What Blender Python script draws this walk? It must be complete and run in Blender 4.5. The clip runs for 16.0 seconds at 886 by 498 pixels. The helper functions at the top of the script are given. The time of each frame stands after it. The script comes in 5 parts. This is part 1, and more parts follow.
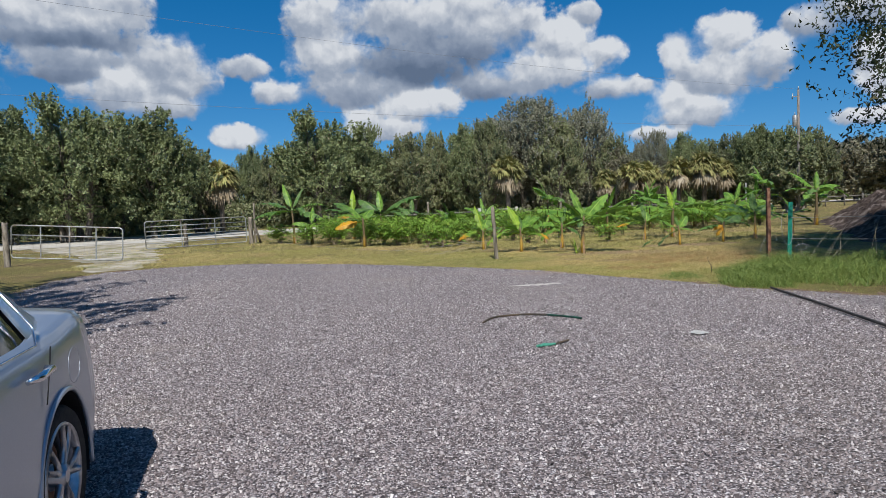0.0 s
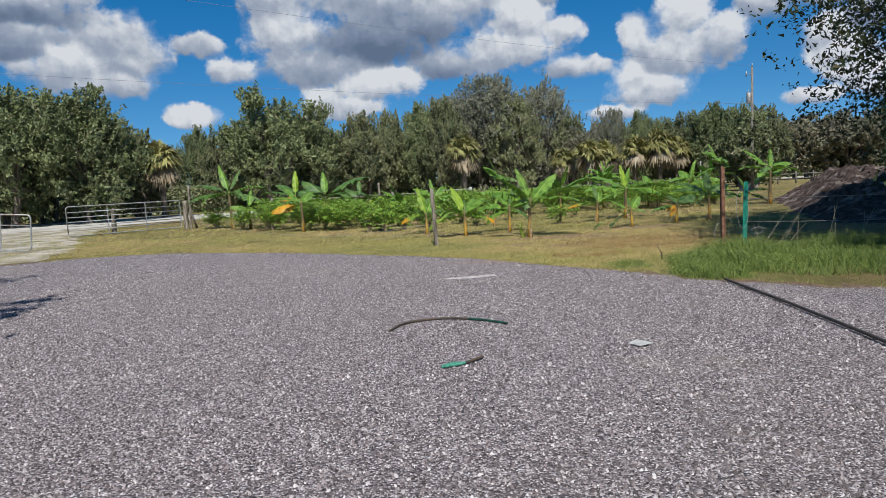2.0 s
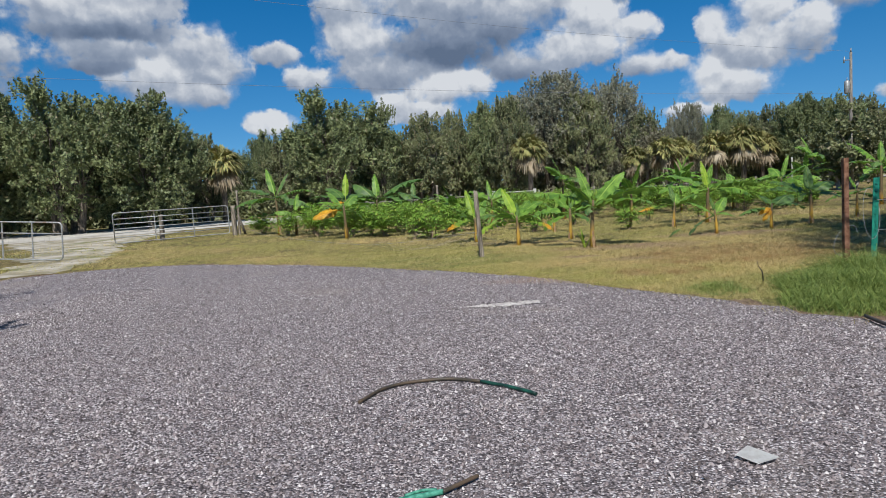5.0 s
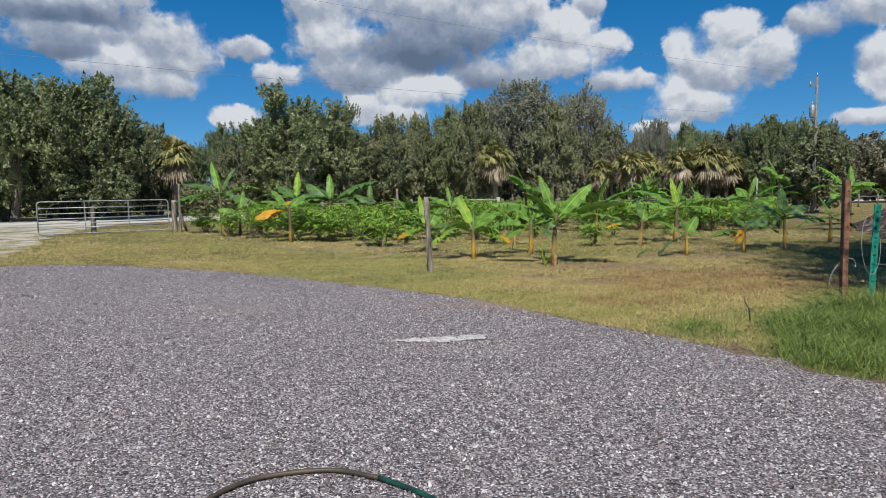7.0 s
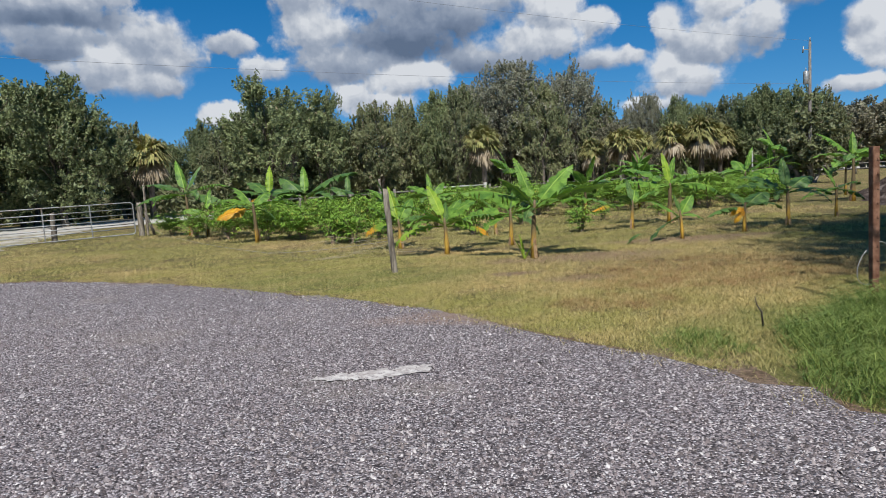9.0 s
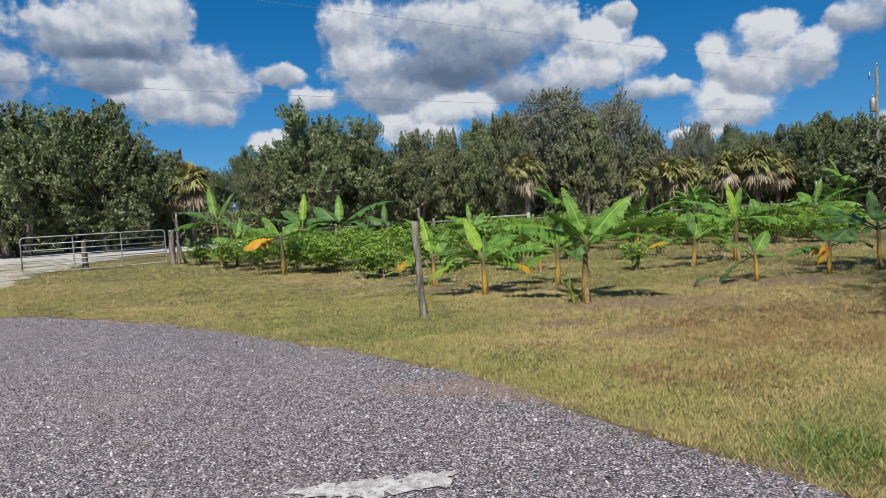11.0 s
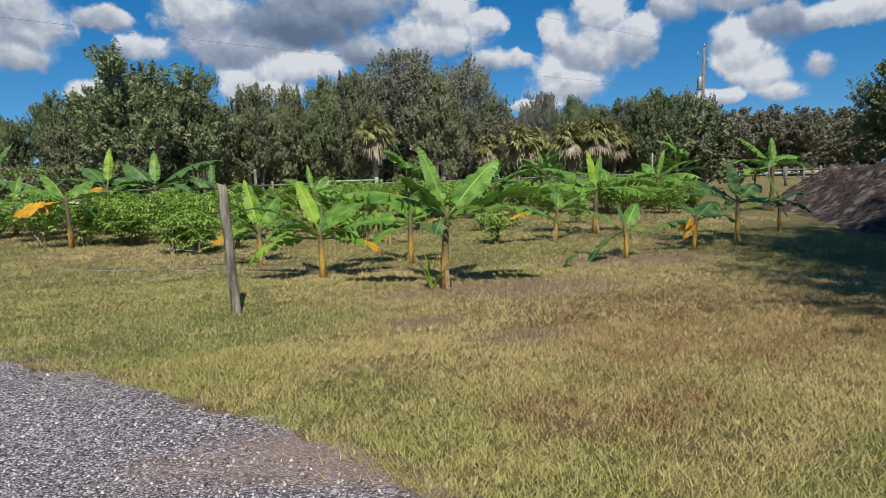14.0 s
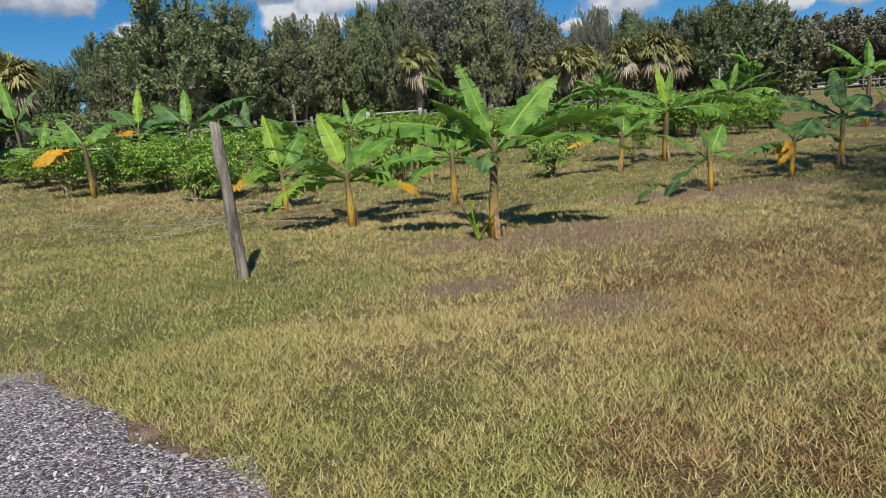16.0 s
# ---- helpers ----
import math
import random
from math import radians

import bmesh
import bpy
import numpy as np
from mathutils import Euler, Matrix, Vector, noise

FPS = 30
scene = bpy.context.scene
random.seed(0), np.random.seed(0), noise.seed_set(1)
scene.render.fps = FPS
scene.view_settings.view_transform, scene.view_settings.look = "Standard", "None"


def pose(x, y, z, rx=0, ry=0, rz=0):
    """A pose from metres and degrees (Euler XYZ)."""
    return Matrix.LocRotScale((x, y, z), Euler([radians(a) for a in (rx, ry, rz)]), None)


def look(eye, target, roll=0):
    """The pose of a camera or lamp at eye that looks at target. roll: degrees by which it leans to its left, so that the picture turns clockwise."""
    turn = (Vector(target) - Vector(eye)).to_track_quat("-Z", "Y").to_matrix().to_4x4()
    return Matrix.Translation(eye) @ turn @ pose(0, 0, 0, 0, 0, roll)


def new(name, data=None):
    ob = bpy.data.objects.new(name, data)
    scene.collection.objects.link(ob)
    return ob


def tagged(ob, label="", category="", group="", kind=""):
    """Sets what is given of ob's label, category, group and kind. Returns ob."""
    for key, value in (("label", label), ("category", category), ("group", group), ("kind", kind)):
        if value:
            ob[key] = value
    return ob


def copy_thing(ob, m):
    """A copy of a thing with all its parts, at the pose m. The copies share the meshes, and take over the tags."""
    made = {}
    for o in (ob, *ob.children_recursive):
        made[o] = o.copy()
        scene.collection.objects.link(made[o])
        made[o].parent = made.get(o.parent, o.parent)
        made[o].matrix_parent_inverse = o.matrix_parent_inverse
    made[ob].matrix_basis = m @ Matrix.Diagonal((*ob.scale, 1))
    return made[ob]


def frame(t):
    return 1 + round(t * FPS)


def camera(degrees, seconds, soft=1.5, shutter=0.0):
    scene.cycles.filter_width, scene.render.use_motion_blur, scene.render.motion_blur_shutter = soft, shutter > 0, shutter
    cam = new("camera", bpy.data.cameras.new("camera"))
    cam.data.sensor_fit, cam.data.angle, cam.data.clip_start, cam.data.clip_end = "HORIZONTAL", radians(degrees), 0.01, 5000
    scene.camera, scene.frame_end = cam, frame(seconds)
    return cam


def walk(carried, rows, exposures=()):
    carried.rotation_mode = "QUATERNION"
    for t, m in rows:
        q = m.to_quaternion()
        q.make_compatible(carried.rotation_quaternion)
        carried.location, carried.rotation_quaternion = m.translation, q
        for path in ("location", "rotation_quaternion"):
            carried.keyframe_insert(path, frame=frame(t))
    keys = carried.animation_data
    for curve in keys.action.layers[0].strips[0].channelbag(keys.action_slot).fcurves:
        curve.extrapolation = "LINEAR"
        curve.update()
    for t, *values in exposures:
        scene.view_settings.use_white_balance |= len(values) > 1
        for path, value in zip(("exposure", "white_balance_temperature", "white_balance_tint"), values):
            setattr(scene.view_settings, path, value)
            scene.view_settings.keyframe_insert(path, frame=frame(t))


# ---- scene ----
cam = camera(68.82, 16.0, soft=0.5)
PATH = [
    (0, pose(0.000, -0.000, 1.484, 86.28, 2.30, -0.29)),
    (0.5, pose(0.045, 0.334, 1.497, 87.03, 1.87, 2.42)),
    (1, pose(0.276, 0.632, 1.516, 89.12, 3.85, 2.85)),
    (1.5, pose(0.456, 0.961, 1.505, 87.14, 3.50, 0.06)),
    (2, pose(0.682, 1.339, 1.508, 84.37, 2.75, -3.67)),
    (2.5, pose(0.884, 1.741, 1.492, 87.08, 3.47, 4.08)),
    (3, pose(1.084, 2.137, 1.475, 86.08, 2.42, 0.24)),
    (3.5, pose(1.265, 2.551, 1.467, 85.86, 4.43, -0.18)),
    (3.7, pose(1.315, 2.708, 1.469, 87.17, 3.40, 3.29)),
    (5.8, pose(1.375, 4.162, 1.457, 83.76, 2.93, 0.15)),
    (6, pose(1.441, 4.325, 1.455, 84.11, 3.54, -2.50)),
    (6.5, pose(1.608, 4.761, 1.471, 87.46, 3.62, 1.11)),
    (7, pose(1.656, 5.140, 1.471, 85.23, 0.56, -0.45)),
    (7.5, pose(1.830, 5.523, 1.454, 85.15, 2.83, 0.44)),
    (8, pose(1.937, 5.888, 1.461, 84.37, 4.23, 1.38)),
    (8.5, pose(2.010, 6.238, 1.498, 83.40, 2.29, -1.22)),
    (9, pose(2.225, 6.577, 1.504, 84.04, 3.32, -0.99)),
    (9.5, pose(2.280, 6.944, 1.539, 86.42, 1.36, 2.67)),
    (9.7, pose(2.289, 7.096, 1.556, 86.83, 0.08, 0.85)),
    (11.8, pose(2.326, 8.616, 1.508, 86.42, 4.21, 3.52)),
    (12, pose(2.317, 8.763, 1.497, 85.64, 5.20, 1.53)),
    (12.5, pose(2.354, 9.133, 1.521, 83.78, 4.11, -11.57)),
    (13, pose(2.474, 9.471, 1.525, 85.47, 4.05, -15.91)),
    (13.5, pose(2.460, 9.818, 1.517, 85.65, -0.09, -14.20)),
    (14, pose(2.501, 10.174, 1.520, 83.19, 1.32, -10.57)),
    (14.5, pose(2.586, 10.563, 1.537, 84.35, 3.82, -2.58)),
    (15, pose(2.569, 10.937, 1.504, 83.57, 2.68, -3.23)),
    (15.5, pose(2.681, 11.264, 1.477, 83.99, 4.36, -7.61)),
    (16, pose(2.787, 11.599, 1.465, 77.27, 3.82, -6.47)),
]
walk(cam, PATH, exposures=[(0.0, 0.07), (16.0, 0.07)])

# ---- sun and sky ----
SUN_EL, SUN_AZ = 50.0, 180.0      # the sun stands behind the walker
sun_data = bpy.data.lights.new("sun", "SUN")
sun_data.energy, sun_data.angle, sun_data.color = 5.0, radians(0.53), (0.985, 0.965, 0.925)
sun = new("sun", sun_data)
sun_from = Vector((math.sin(radians(SUN_AZ)) * math.cos(radians(SUN_EL)),
                   math.cos(radians(SUN_AZ)) * math.cos(radians(SUN_EL)), math.sin(radians(SUN_EL))))
sun.matrix_world = look(sun_from * 60, (0, 0, 0))


class Nodes:
    """Short calls for building a node tree."""

    def __init__(self, tree):
        self.tree = tree

    def add(self, kind, values=None, **settings):
        node = self.tree.nodes.new(kind)
        for key, value in settings.items():
            setattr(node, key, value)
        for key, value in (values or {}).items():
            self.put(node.inputs[key], value)
        return node

    def put(self, socket, value):
        if isinstance(value, bpy.types.NodeSocket):
            self.tree.links.new(value, socket)
        else:
            socket.default_value = value

    def math(self, op, a, b=0.0, c=0.0, clamp=False):
        node = self.add("ShaderNodeMath", operation=op, use_clamp=clamp)
        for i, value in enumerate((a, b, c)):
            self.put(node.inputs[i], value)
        return node.outputs[0]

    def vec(self, op, a, b=(0, 0, 0)):
        node = self.add("ShaderNodeVectorMath", operation=op)
        self.put(node.inputs[0], a)
        self.put(node.inputs[1], b)
        return node

    def noise(self, vector, scale, detail=4.0, rough=0.55, **more):
        node = self.add("ShaderNodeTexNoise", {"Scale": scale, "Detail": detail, "Roughness": rough}, **more)
        if vector is not None:
            self.put(node.inputs["Vector"], vector)
        return node

    def ramp(self, value, stops, mode="LINEAR"):
        node = self.add("ShaderNodeValToRGB")
        node.color_ramp.interpolation = mode
        el = node.color_ramp.elements
        while len(el) < len(stops):
            el.new(0.5)
        for e, (at, col) in zip(el, stops):
            e.position, e.color = at, (*col, 1) if len(col) == 3 else col
        self.put(node.inputs[0], value)
        return node.outputs[0]

    def mix(self, fac, a, b, blend="MIX"):
        node = self.add("ShaderNodeMix", data_type="RGBA", blend_type=blend)
        self.put(node.inputs["Factor"], fac)
        for i, value in ((6, a), (7, b)):
            if not isinstance(value, bpy.types.NodeSocket) and len(value) == 3:
                value = (*value, 1)
            self.put(node.inputs[i], value)
        return node.outputs[2]

    def span(self, value, a, b, c=0.0, d=1.0, smooth=True):
        node = self.add("ShaderNodeMapRange", interpolation_type="SMOOTHSTEP" if smooth else "LINEAR")
        for i, v in enumerate((value, a, b, c, d)):
            self.put(node.inputs[i], v)
        return node.outputs[0]


# cumulus banks: (azimuth, elevation, half width, half height, brightness), degrees
CLOUD_WEST = [(-30.3, 15.2, 4.7, 1.7, 0.85), (-28.9, 13.6, 4.9, 0.9, 0.42), (-28.6, 12.3, 3.8, 1.1, 0.74), (-29.1, 11.1, 2.8, 0.6, 0.48), (-25.5, 10.1, 3.4, 1.8, 0.86),
              (-21.9, 11.9, 3.0, 2.4, 0.80), (-20.5, 10.9, 2.2, 1.5, 0.82), (-22.5, 8.9, 2.7, 1.1, 0.82), (-16.0, 12.2, 1.7, 0.9, 0.76),
              (-13.5, 10.2, 2.1, 1.0, 0.90), (-17.0, 6.5, 2.2, 1.0, 0.95), (-27, 16.8, 4, 2.4, 0.86), (-43, 12, 8, 5, 0.70)]
CLOUD_MID = [(-9.9, 15.7, 2.8, 2.2, 0.85), (-8.7, 13.1, 3.4, 2.0, 0.88), (-6.4, 10.7, 4.9, 1.9, 0.74), (-1.2, 16.1, 8.3, 2.0, 0.82), (5.6, 15.3, 3.9, 2.2, 0.82),
             (-2.4, 12.1, 5.9, 1.8, 0.33), (1.6, 13.5, 4.2, 1.4, 0.50), (10.9, 13.4, 2.8, 2.0, 0.93), (14.4, 12.4, 1.8, 1.2, 0.97), (9.4, 11.2, 5.3, 1.6, 0.88),
             (15.4, 9.3, 2.8, 0.9, 0.82), (5.4, 10.2, 3.9, 1.2, 0.62), (-6.5, 7.7, 1.6, 1.2, 0.98), (-1.5, 9.0, 3.7, 1.4, 0.96), (-4.1, 6.9, 3.0, 0.9, 0.90),
             (13.0, 15.4, 1.2, 1.0, 0.80)]
CLOUD_EAST = [(20.4, 11.6, 1.4, 1.5, 0.98), (24.0, 12.5, 2.3, 1.8, 0.98), (27.2, 11.1, 1.9, 1.2, 0.95), (23.1, 9.5, 3.1, 2.0, 0.76), (25.4, 10.1, 2.8, 1.6, 0.86),
              (21.8, 7.0, 3.2, 1.3, 0.95), (20.1, 8.1, 1.5, 1.3, 0.95), (18.5, 5.4, 2.0, 0.6, 0.88), (29.9, 12.6, 2.0, 1.3, 0.72)]
CLOUD_FAR = [(35.1, 8.4, 2.2, 2.0, 0.97), (33.9, 9.9, 1.5, 1.4, 0.98), (36.5, 7.1, 1.9, 1.3, 0.94), (38.0, 5.6, 1.6, 0.8, 0.92), (33.4, 5.5, 2.0, 0.6, 0.90),
             (34.2, 13.3, 5.3, 1.2, 0.80), (41.3, 12.9, 4.8, 0.7, 0.84), (44.0, 11.0, 2.7, 1.0, 0.95), (40.5, 10.7, 2.4, 0.9, 0.90), (37.8, 10.6, 2.5, 1.4, 0.58),
             (40.3, 7.3, 1.0, 0.9, 0.78)]


def build_sky():
    world = bpy.data.worlds.new("sky")
    scene.world = world
    world.use_nodes = True
    world.node_tree.nodes.clear()
    n = Nodes(world.node_tree)
    sky = n.add("ShaderNodeTexSky", sky_type="NISHITA", sun_disc=False, sun_elevation=radians(SUN_EL), sun_rotation=radians(SUN_AZ),
                altitude=10.0, air_density=1.0, dust_density=0.0, ozone_density=2.0)
    way = n.add("ShaderNodeTexCoord").outputs["Generated"]
    if "Vector" in sky.inputs:
        n.put(sky.inputs["Vector"], n.vec("NORMALIZE", n.vec("ADD", way, (0, 0, 0.12)).outputs[0]).outputs[0])
    xyz = n.add("ShaderNodeSeparateXYZ", {"Vector": way})
    az = n.math("MULTIPLY", n.math("ARCTAN2", xyz.outputs[0], xyz.outputs[1]), 57.2958)
    el = n.math("MULTIPLY", n.math("ARCSINE", xyz.outputs[2]), 57.2958)
    flat = n.add("ShaderNodeCombineXYZ", {"X": az, "Y": el}).outputs[0]
    warp = n.noise(flat, 0.33, 5.0, 0.6, noise_dimensions="3D").outputs["Color"]
    warp = n.vec("MULTIPLY", n.vec("SUBTRACT", warp, (0.5, 0.5, 0.5)).outputs[0], (1.7, 1.2, 0)).outputs[0]
    place = n.vec("ADD", flat, warp).outputs[0]
    total, shade = 0.0, 0.0
    for a, e, rx, ry, bright in CLOUD_WEST + CLOUD_MID + CLOUD_EAST + CLOUD_FAR:
        kx, ky = 0.74 / rx, 0.74 / ry
        d = n.add("ShaderNodeVectorMath", {0: place, 1: (kx, ky, 0), 2: (-a * kx, -e * ky, 0)}, operation="MULTIPLY_ADD").outputs[0]
        w = n.math("EXPONENT", n.math("MULTIPLY_ADD", n.vec("LENGTH", d).outputs["Value"], -9.0, 9.0))
        high = n.math("MULTIPLY_ADD", n.vec("DOT_PRODUCT", d, (0.15, 1, 0)).outputs["Value"], 0.30, bright)
        total = n.math("ADD", w, total)
        shade = n.math("MULTIPLY_ADD", w, high, shade)
    dens = n.math("SUBTRACT", n.math("DIVIDE", n.math("LOGARITHM", n.math("MAXIMUM", total, 1e-9), math.e), 9.0), 0.05)
    puffs = n.add("ShaderNodeTexVoronoi", {"Vector": place, "Scale": 0.6, "Detail": 3.5, "Roughness": 0.5}, feature="SMOOTH_F1").outputs["Distance"]
    above = n.vec("ADD", place, (0.3, 0.8, 0)).outputs[0]
    puffs_above = n.add("ShaderNodeTexVoronoi", {"Vector": above, "Scale": 0.6, "Detail": 3.5, "Roughness": 0.5}, feature="SMOOTH_F1").outputs["Distance"]
    billow = n.noise(place, 0.30, 4.0, 0.5).outputs["Fac"]
    billow_above = n.noise(above, 0.30, 4.0, 0.5).outputs["Fac"]
    fine = n.noise(flat, 1.3, 6.0, 0.62).outputs["Fac"]
    wisp = n.span(n.noise(flat, 0.22, 4.0, 0.6).outputs["Fac"], 0.42, 0.62, 0.14, 0.55)
    # beyond the banks unseen broken cumulus, added all round, grey for neutral fill light
    beyond = n.math("MAXIMUM", n.span(el, 18.0, 23.0), n.span(n.math("ABSOLUTE", az), 48.0, 56.0))
    loose = n.math("MULTIPLY", n.math("SUBTRACT", n.noise(way, 3.2, 5.0, 0.55).outputs["Fac"], 0.5), 4.0)
    dens = n.math("ADD", n.math("MULTIPLY", dens, n.math("SUBTRACT", 1.0, beyond)), n.math("MULTIPLY", loose, beyond))
    edge = n.math("ADD", dens, n.math("MULTIPLY", n.math("SUBTRACT", 0.45, puffs), 0.36))
    edge = n.math("ADD", edge, n.math("MULTIPLY", n.math("SUBTRACT", fine, 0.5), 0.35))
    cover = n.span(edge, -0.10, wisp)
    tone = n.math("DIVIDE", shade, n.math("MAXIMUM", total, 1e-9))
    tone = n.math("ADD", n.math("MULTIPLY", tone, n.math("SUBTRACT", 1.0, beyond)), n.math("MULTIPLY", beyond, 0.40))
    tone = n.math("ADD", tone, n.math("MULTIPLY", n.math("SUBTRACT", puffs_above, puffs), 0.15))
    tone = n.math("ADD", tone, n.math("MULTIPLY", n.math("SUBTRACT", billow, billow_above), 0.75))
    tone = n.math("ADD", tone, n.math("MULTIPLY", n.math("SUBTRACT", fine, 0.5), 0.10))
    tone = n.math("ADD", tone, 0.02)
    colour = n.ramp(tone, [(0.25, (0.215, 0.305, 0.475)), (0.50, (0.36, 0.465, 0.66)), (0.76, (0.63, 0.735, 0.92)), (1.0, (1.26, 1.32, 1.41))])
    rich = n.add("ShaderNodeHueSaturation", {"Saturation": 1.48, "Color": sky.outputs[0]})
    clear = n.add("ShaderNodeBackground", {"Color": rich.outputs[0], "Strength": 0.099})
    cloud = n.add("ShaderNodeBackground", {"Color": colour, "Strength": 0.50})
    both = n.add("ShaderNodeMixShader", {0: cover, 1: clear.outputs[0], 2: cloud.outputs[0]})
    out = n.add("ShaderNodeOutputWorld")
    n.put(out.inputs[0], both.outputs[0])


build_sky()

# ---- materials ----
def material(name, colour, rough=0.8, bump=None, bump_size=0.01, metal=0.0, spec=0.3, through_light=0.0, coat=0.0):
    """A Principled material; colour is a function of Nodes that gives a colour socket, or a colour."""
    m = bpy.data.materials.new(name)
    m.use_nodes = True
    n = Nodes(m.node_tree)
    b = m.node_tree.nodes["Principled BSDF"]
    n.put(b.inputs["Base Color"], colour(n) if callable(colour) else (*colour, 1))
    n.put(b.inputs["Roughness"], rough(n) if callable(rough) else rough)
    b.inputs["Metallic"].default_value, b.inputs["Specular IOR Level"].default_value = metal, spec
    b.inputs["Coat Weight"].default_value = coat
    if bump:
        n.put(b.inputs["Normal"], n.add("ShaderNodeBump", {"Height": bump(n), "Distance": bump_size, "Strength": 1.0}).outputs[0])
    if through_light:
        t = n.add("ShaderNodeBsdfTranslucent")
        n.tree.links.new(b.inputs["Base Color"].links[0].from_socket, t.inputs["Color"])
        mixed = n.add("ShaderNodeMixShader", {0: through_light, 1: b.outputs[0], 2: t.outputs[0]})
        n.put(m.node_tree.nodes["Material Output"].inputs[0], mixed.outputs[0])
    return m


def where(n):
    return n.add("ShaderNodeNewGeometry").outputs["Position"]


def island(n):
    return n.add("ShaderNodeNewGeometry").outputs["Random Per Island"]


def local(n):
    return n.add("ShaderNodeTexCoord").outputs["Object"]


def one(n):
    return n.add("ShaderNodeObjectInfo").outputs["Random"]


def two_tone(a, b, scale, c=None, c_scale=1.0, place=where, detail=5.0):
    def make(n):
        p = place(n)
        col = n.mix(n.span(n.noise(p, scale, detail).outputs["Fac"], 0.35, 0.65), a, b)
        if c:
            col = n.mix(n.span(n.noise(p, c_scale, 4.0).outputs["Fac"], 0.5, 0.72), col, c)
        return col
    return make


def rough_noise(scale, detail=6.0, place=where):
    return lambda n: n.noise(place(n), scale, detail, 0.65).outputs["Fac"]


def patch(n, p, x, y, rx, ry, ragged=0.5):
    """1 inside an ellipse on the ground with a ragged rim, 0 outside."""
    d = n.vec("LENGTH", n.vec("MULTIPLY", n.vec("SUBTRACT", p, (x, y, 0)).outputs[0], (1 / rx, 1 / ry, 0)).outputs[0]).outputs["Value"]
    d = n.math("ADD", d, n.math("MULTIPLY", n.math("SUBTRACT", n.noise(p, 1.1, 5.0, 0.7).outputs["Fac"], 0.5), ragged * 2))
    return n.span(d, 1.15, 0.7)


def bare_soil(n, p):
    """The worn strips of soil between the banana plants."""
    a = n.math("MAXIMUM", patch(n, p, 5.0, 18.2, 1.9, 0.7, 0.7), patch(n, p, 7.6, 20.0, 2.0, 0.75, 0.7))
    return n.math("MAXIMUM", a, n.math("MAXIMUM", patch(n, p, 4.25, 15.75, 0.62, 0.36, 0.7), patch(n, p, 3.4, 16.6, 0.5, 0.25, 0.9)))


def turf_colour(n, blades=False):
    p = where(n)
    big = n.span(n.noise(p, 0.28, 4.0).outputs["Fac"], 0.43, 0.70)
    green, straw = ((0.50, 0.465, 0.13), (0.80, 0.58, 0.265)) if blades else ((0.175, 0.150, 0.066), (0.275, 0.193, 0.105))
    col = n.mix(big, green, straw)
    dry = patch(n, p, 6.0, 16.8, 4.6, 2.2)
    col = n.mix(n.math("MULTIPLY", dry, 0.6), col, straw)
    lush = n.math("MAXIMUM", patch(n, p, 0.6, 17.0, 2.6, 1.3), patch(n, p, 5.6, 11.6, 1.8, 1.8))
    col = n.mix(n.math("MULTIPLY", lush, 0.65), col, (0.27, 0.325, 0.075))
    rust = n.math("MAXIMUM", patch(n, p, 6.2, 15.9, 2.3, 1.7, 0.7), patch(n, p, 4.3, 13.9, 0.8, 0.6, 0.8))
    rust = n.math("MULTIPLY", rust, n.span(n.noise(p, 2.3, 5.0, 0.7).outputs["Fac"], 0.36, 0.58, 0.25, 0.95))
    col = n.mix(rust, col, (0.45, 0.245, 0.105) if blades else (0.15, 0.085, 0.05))
    bare = bare_soil(n, p)
    col = n.mix(n.math("MULTIPLY", bare, 0.6 if blades else 0.9), col, (0.46, 0.325, 0.20))
    small = n.noise(p, 7.0, 5.0, 0.7).outputs["Fac"]
    across = n.vec("DOT_PRODUCT", p, (-0.58, 0.81, 0)).outputs["Value"]
    swath = n.math("SINE", n.math("ADD", n.math("MULTIPLY", across, 6.3), n.math("MULTIPLY", n.noise(p, 0.6, 3.0).outputs["Fac"], 5.0)))
    col = n.mix(n.span(swath, 0.1, 0.9, 0.0, 0.30), col, straw)
    clump = n.noise(p, 3.4, 5.0, 0.7).outputs["Fac"]
    col = n.mix(n.span(clump, 0.48, 0.66, 0.0, 0.5), col, (0.28, 0.285, 0.072) if blades else (0.125, 0.112, 0.044))
    return n.mix(n.span(small, 0.35, 0.7, 0.0, 0.35), col, (0.50, 0.40, 0.19) if blades else (0.17, 0.135, 0.07))


def turf_mat(n):
    """Thatch between the blades: the turf's colour, fine straw, and gaps darkened as shade."""
    p = where(n)
    grain = n.noise(p, 75.0, 4.0, 0.7).outputs["Fac"]
    col = n.mix(n.span(grain, 0.45, 0.62, 0.0, 0.7), n.mix(0.35, turf_colour(n), (0.036, 0.026, 0.012)), turf_colour(n, True))
    col = n.mix(n.span(n.noise(p, 1.1, 5.0, 0.65).outputs["Fac"], 0.54, 0.70, 0.0, 0.7), col, (0.20, 0.135, 0.085))
    soil = n.mix(n.span(grain, 0.35, 0.65), (0.20, 0.13, 0.080), (0.44, 0.31, 0.195))
    return n.mix(n.math("MULTIPLY", bare_soil(n, p), 0.9), col, soil)


def blade_colour(n):
    r = island(n)
    col = turf_colour(n, True)
    col = n.mix(n.span(r, 0.55, 1.0, 0.0, 0.75), col, (0.70, 0.585, 0.28))
    return n.mix(n.span(r, 0.0, 0.45, 0.95, 0.0), col, (0.075, 0.085, 0.026))


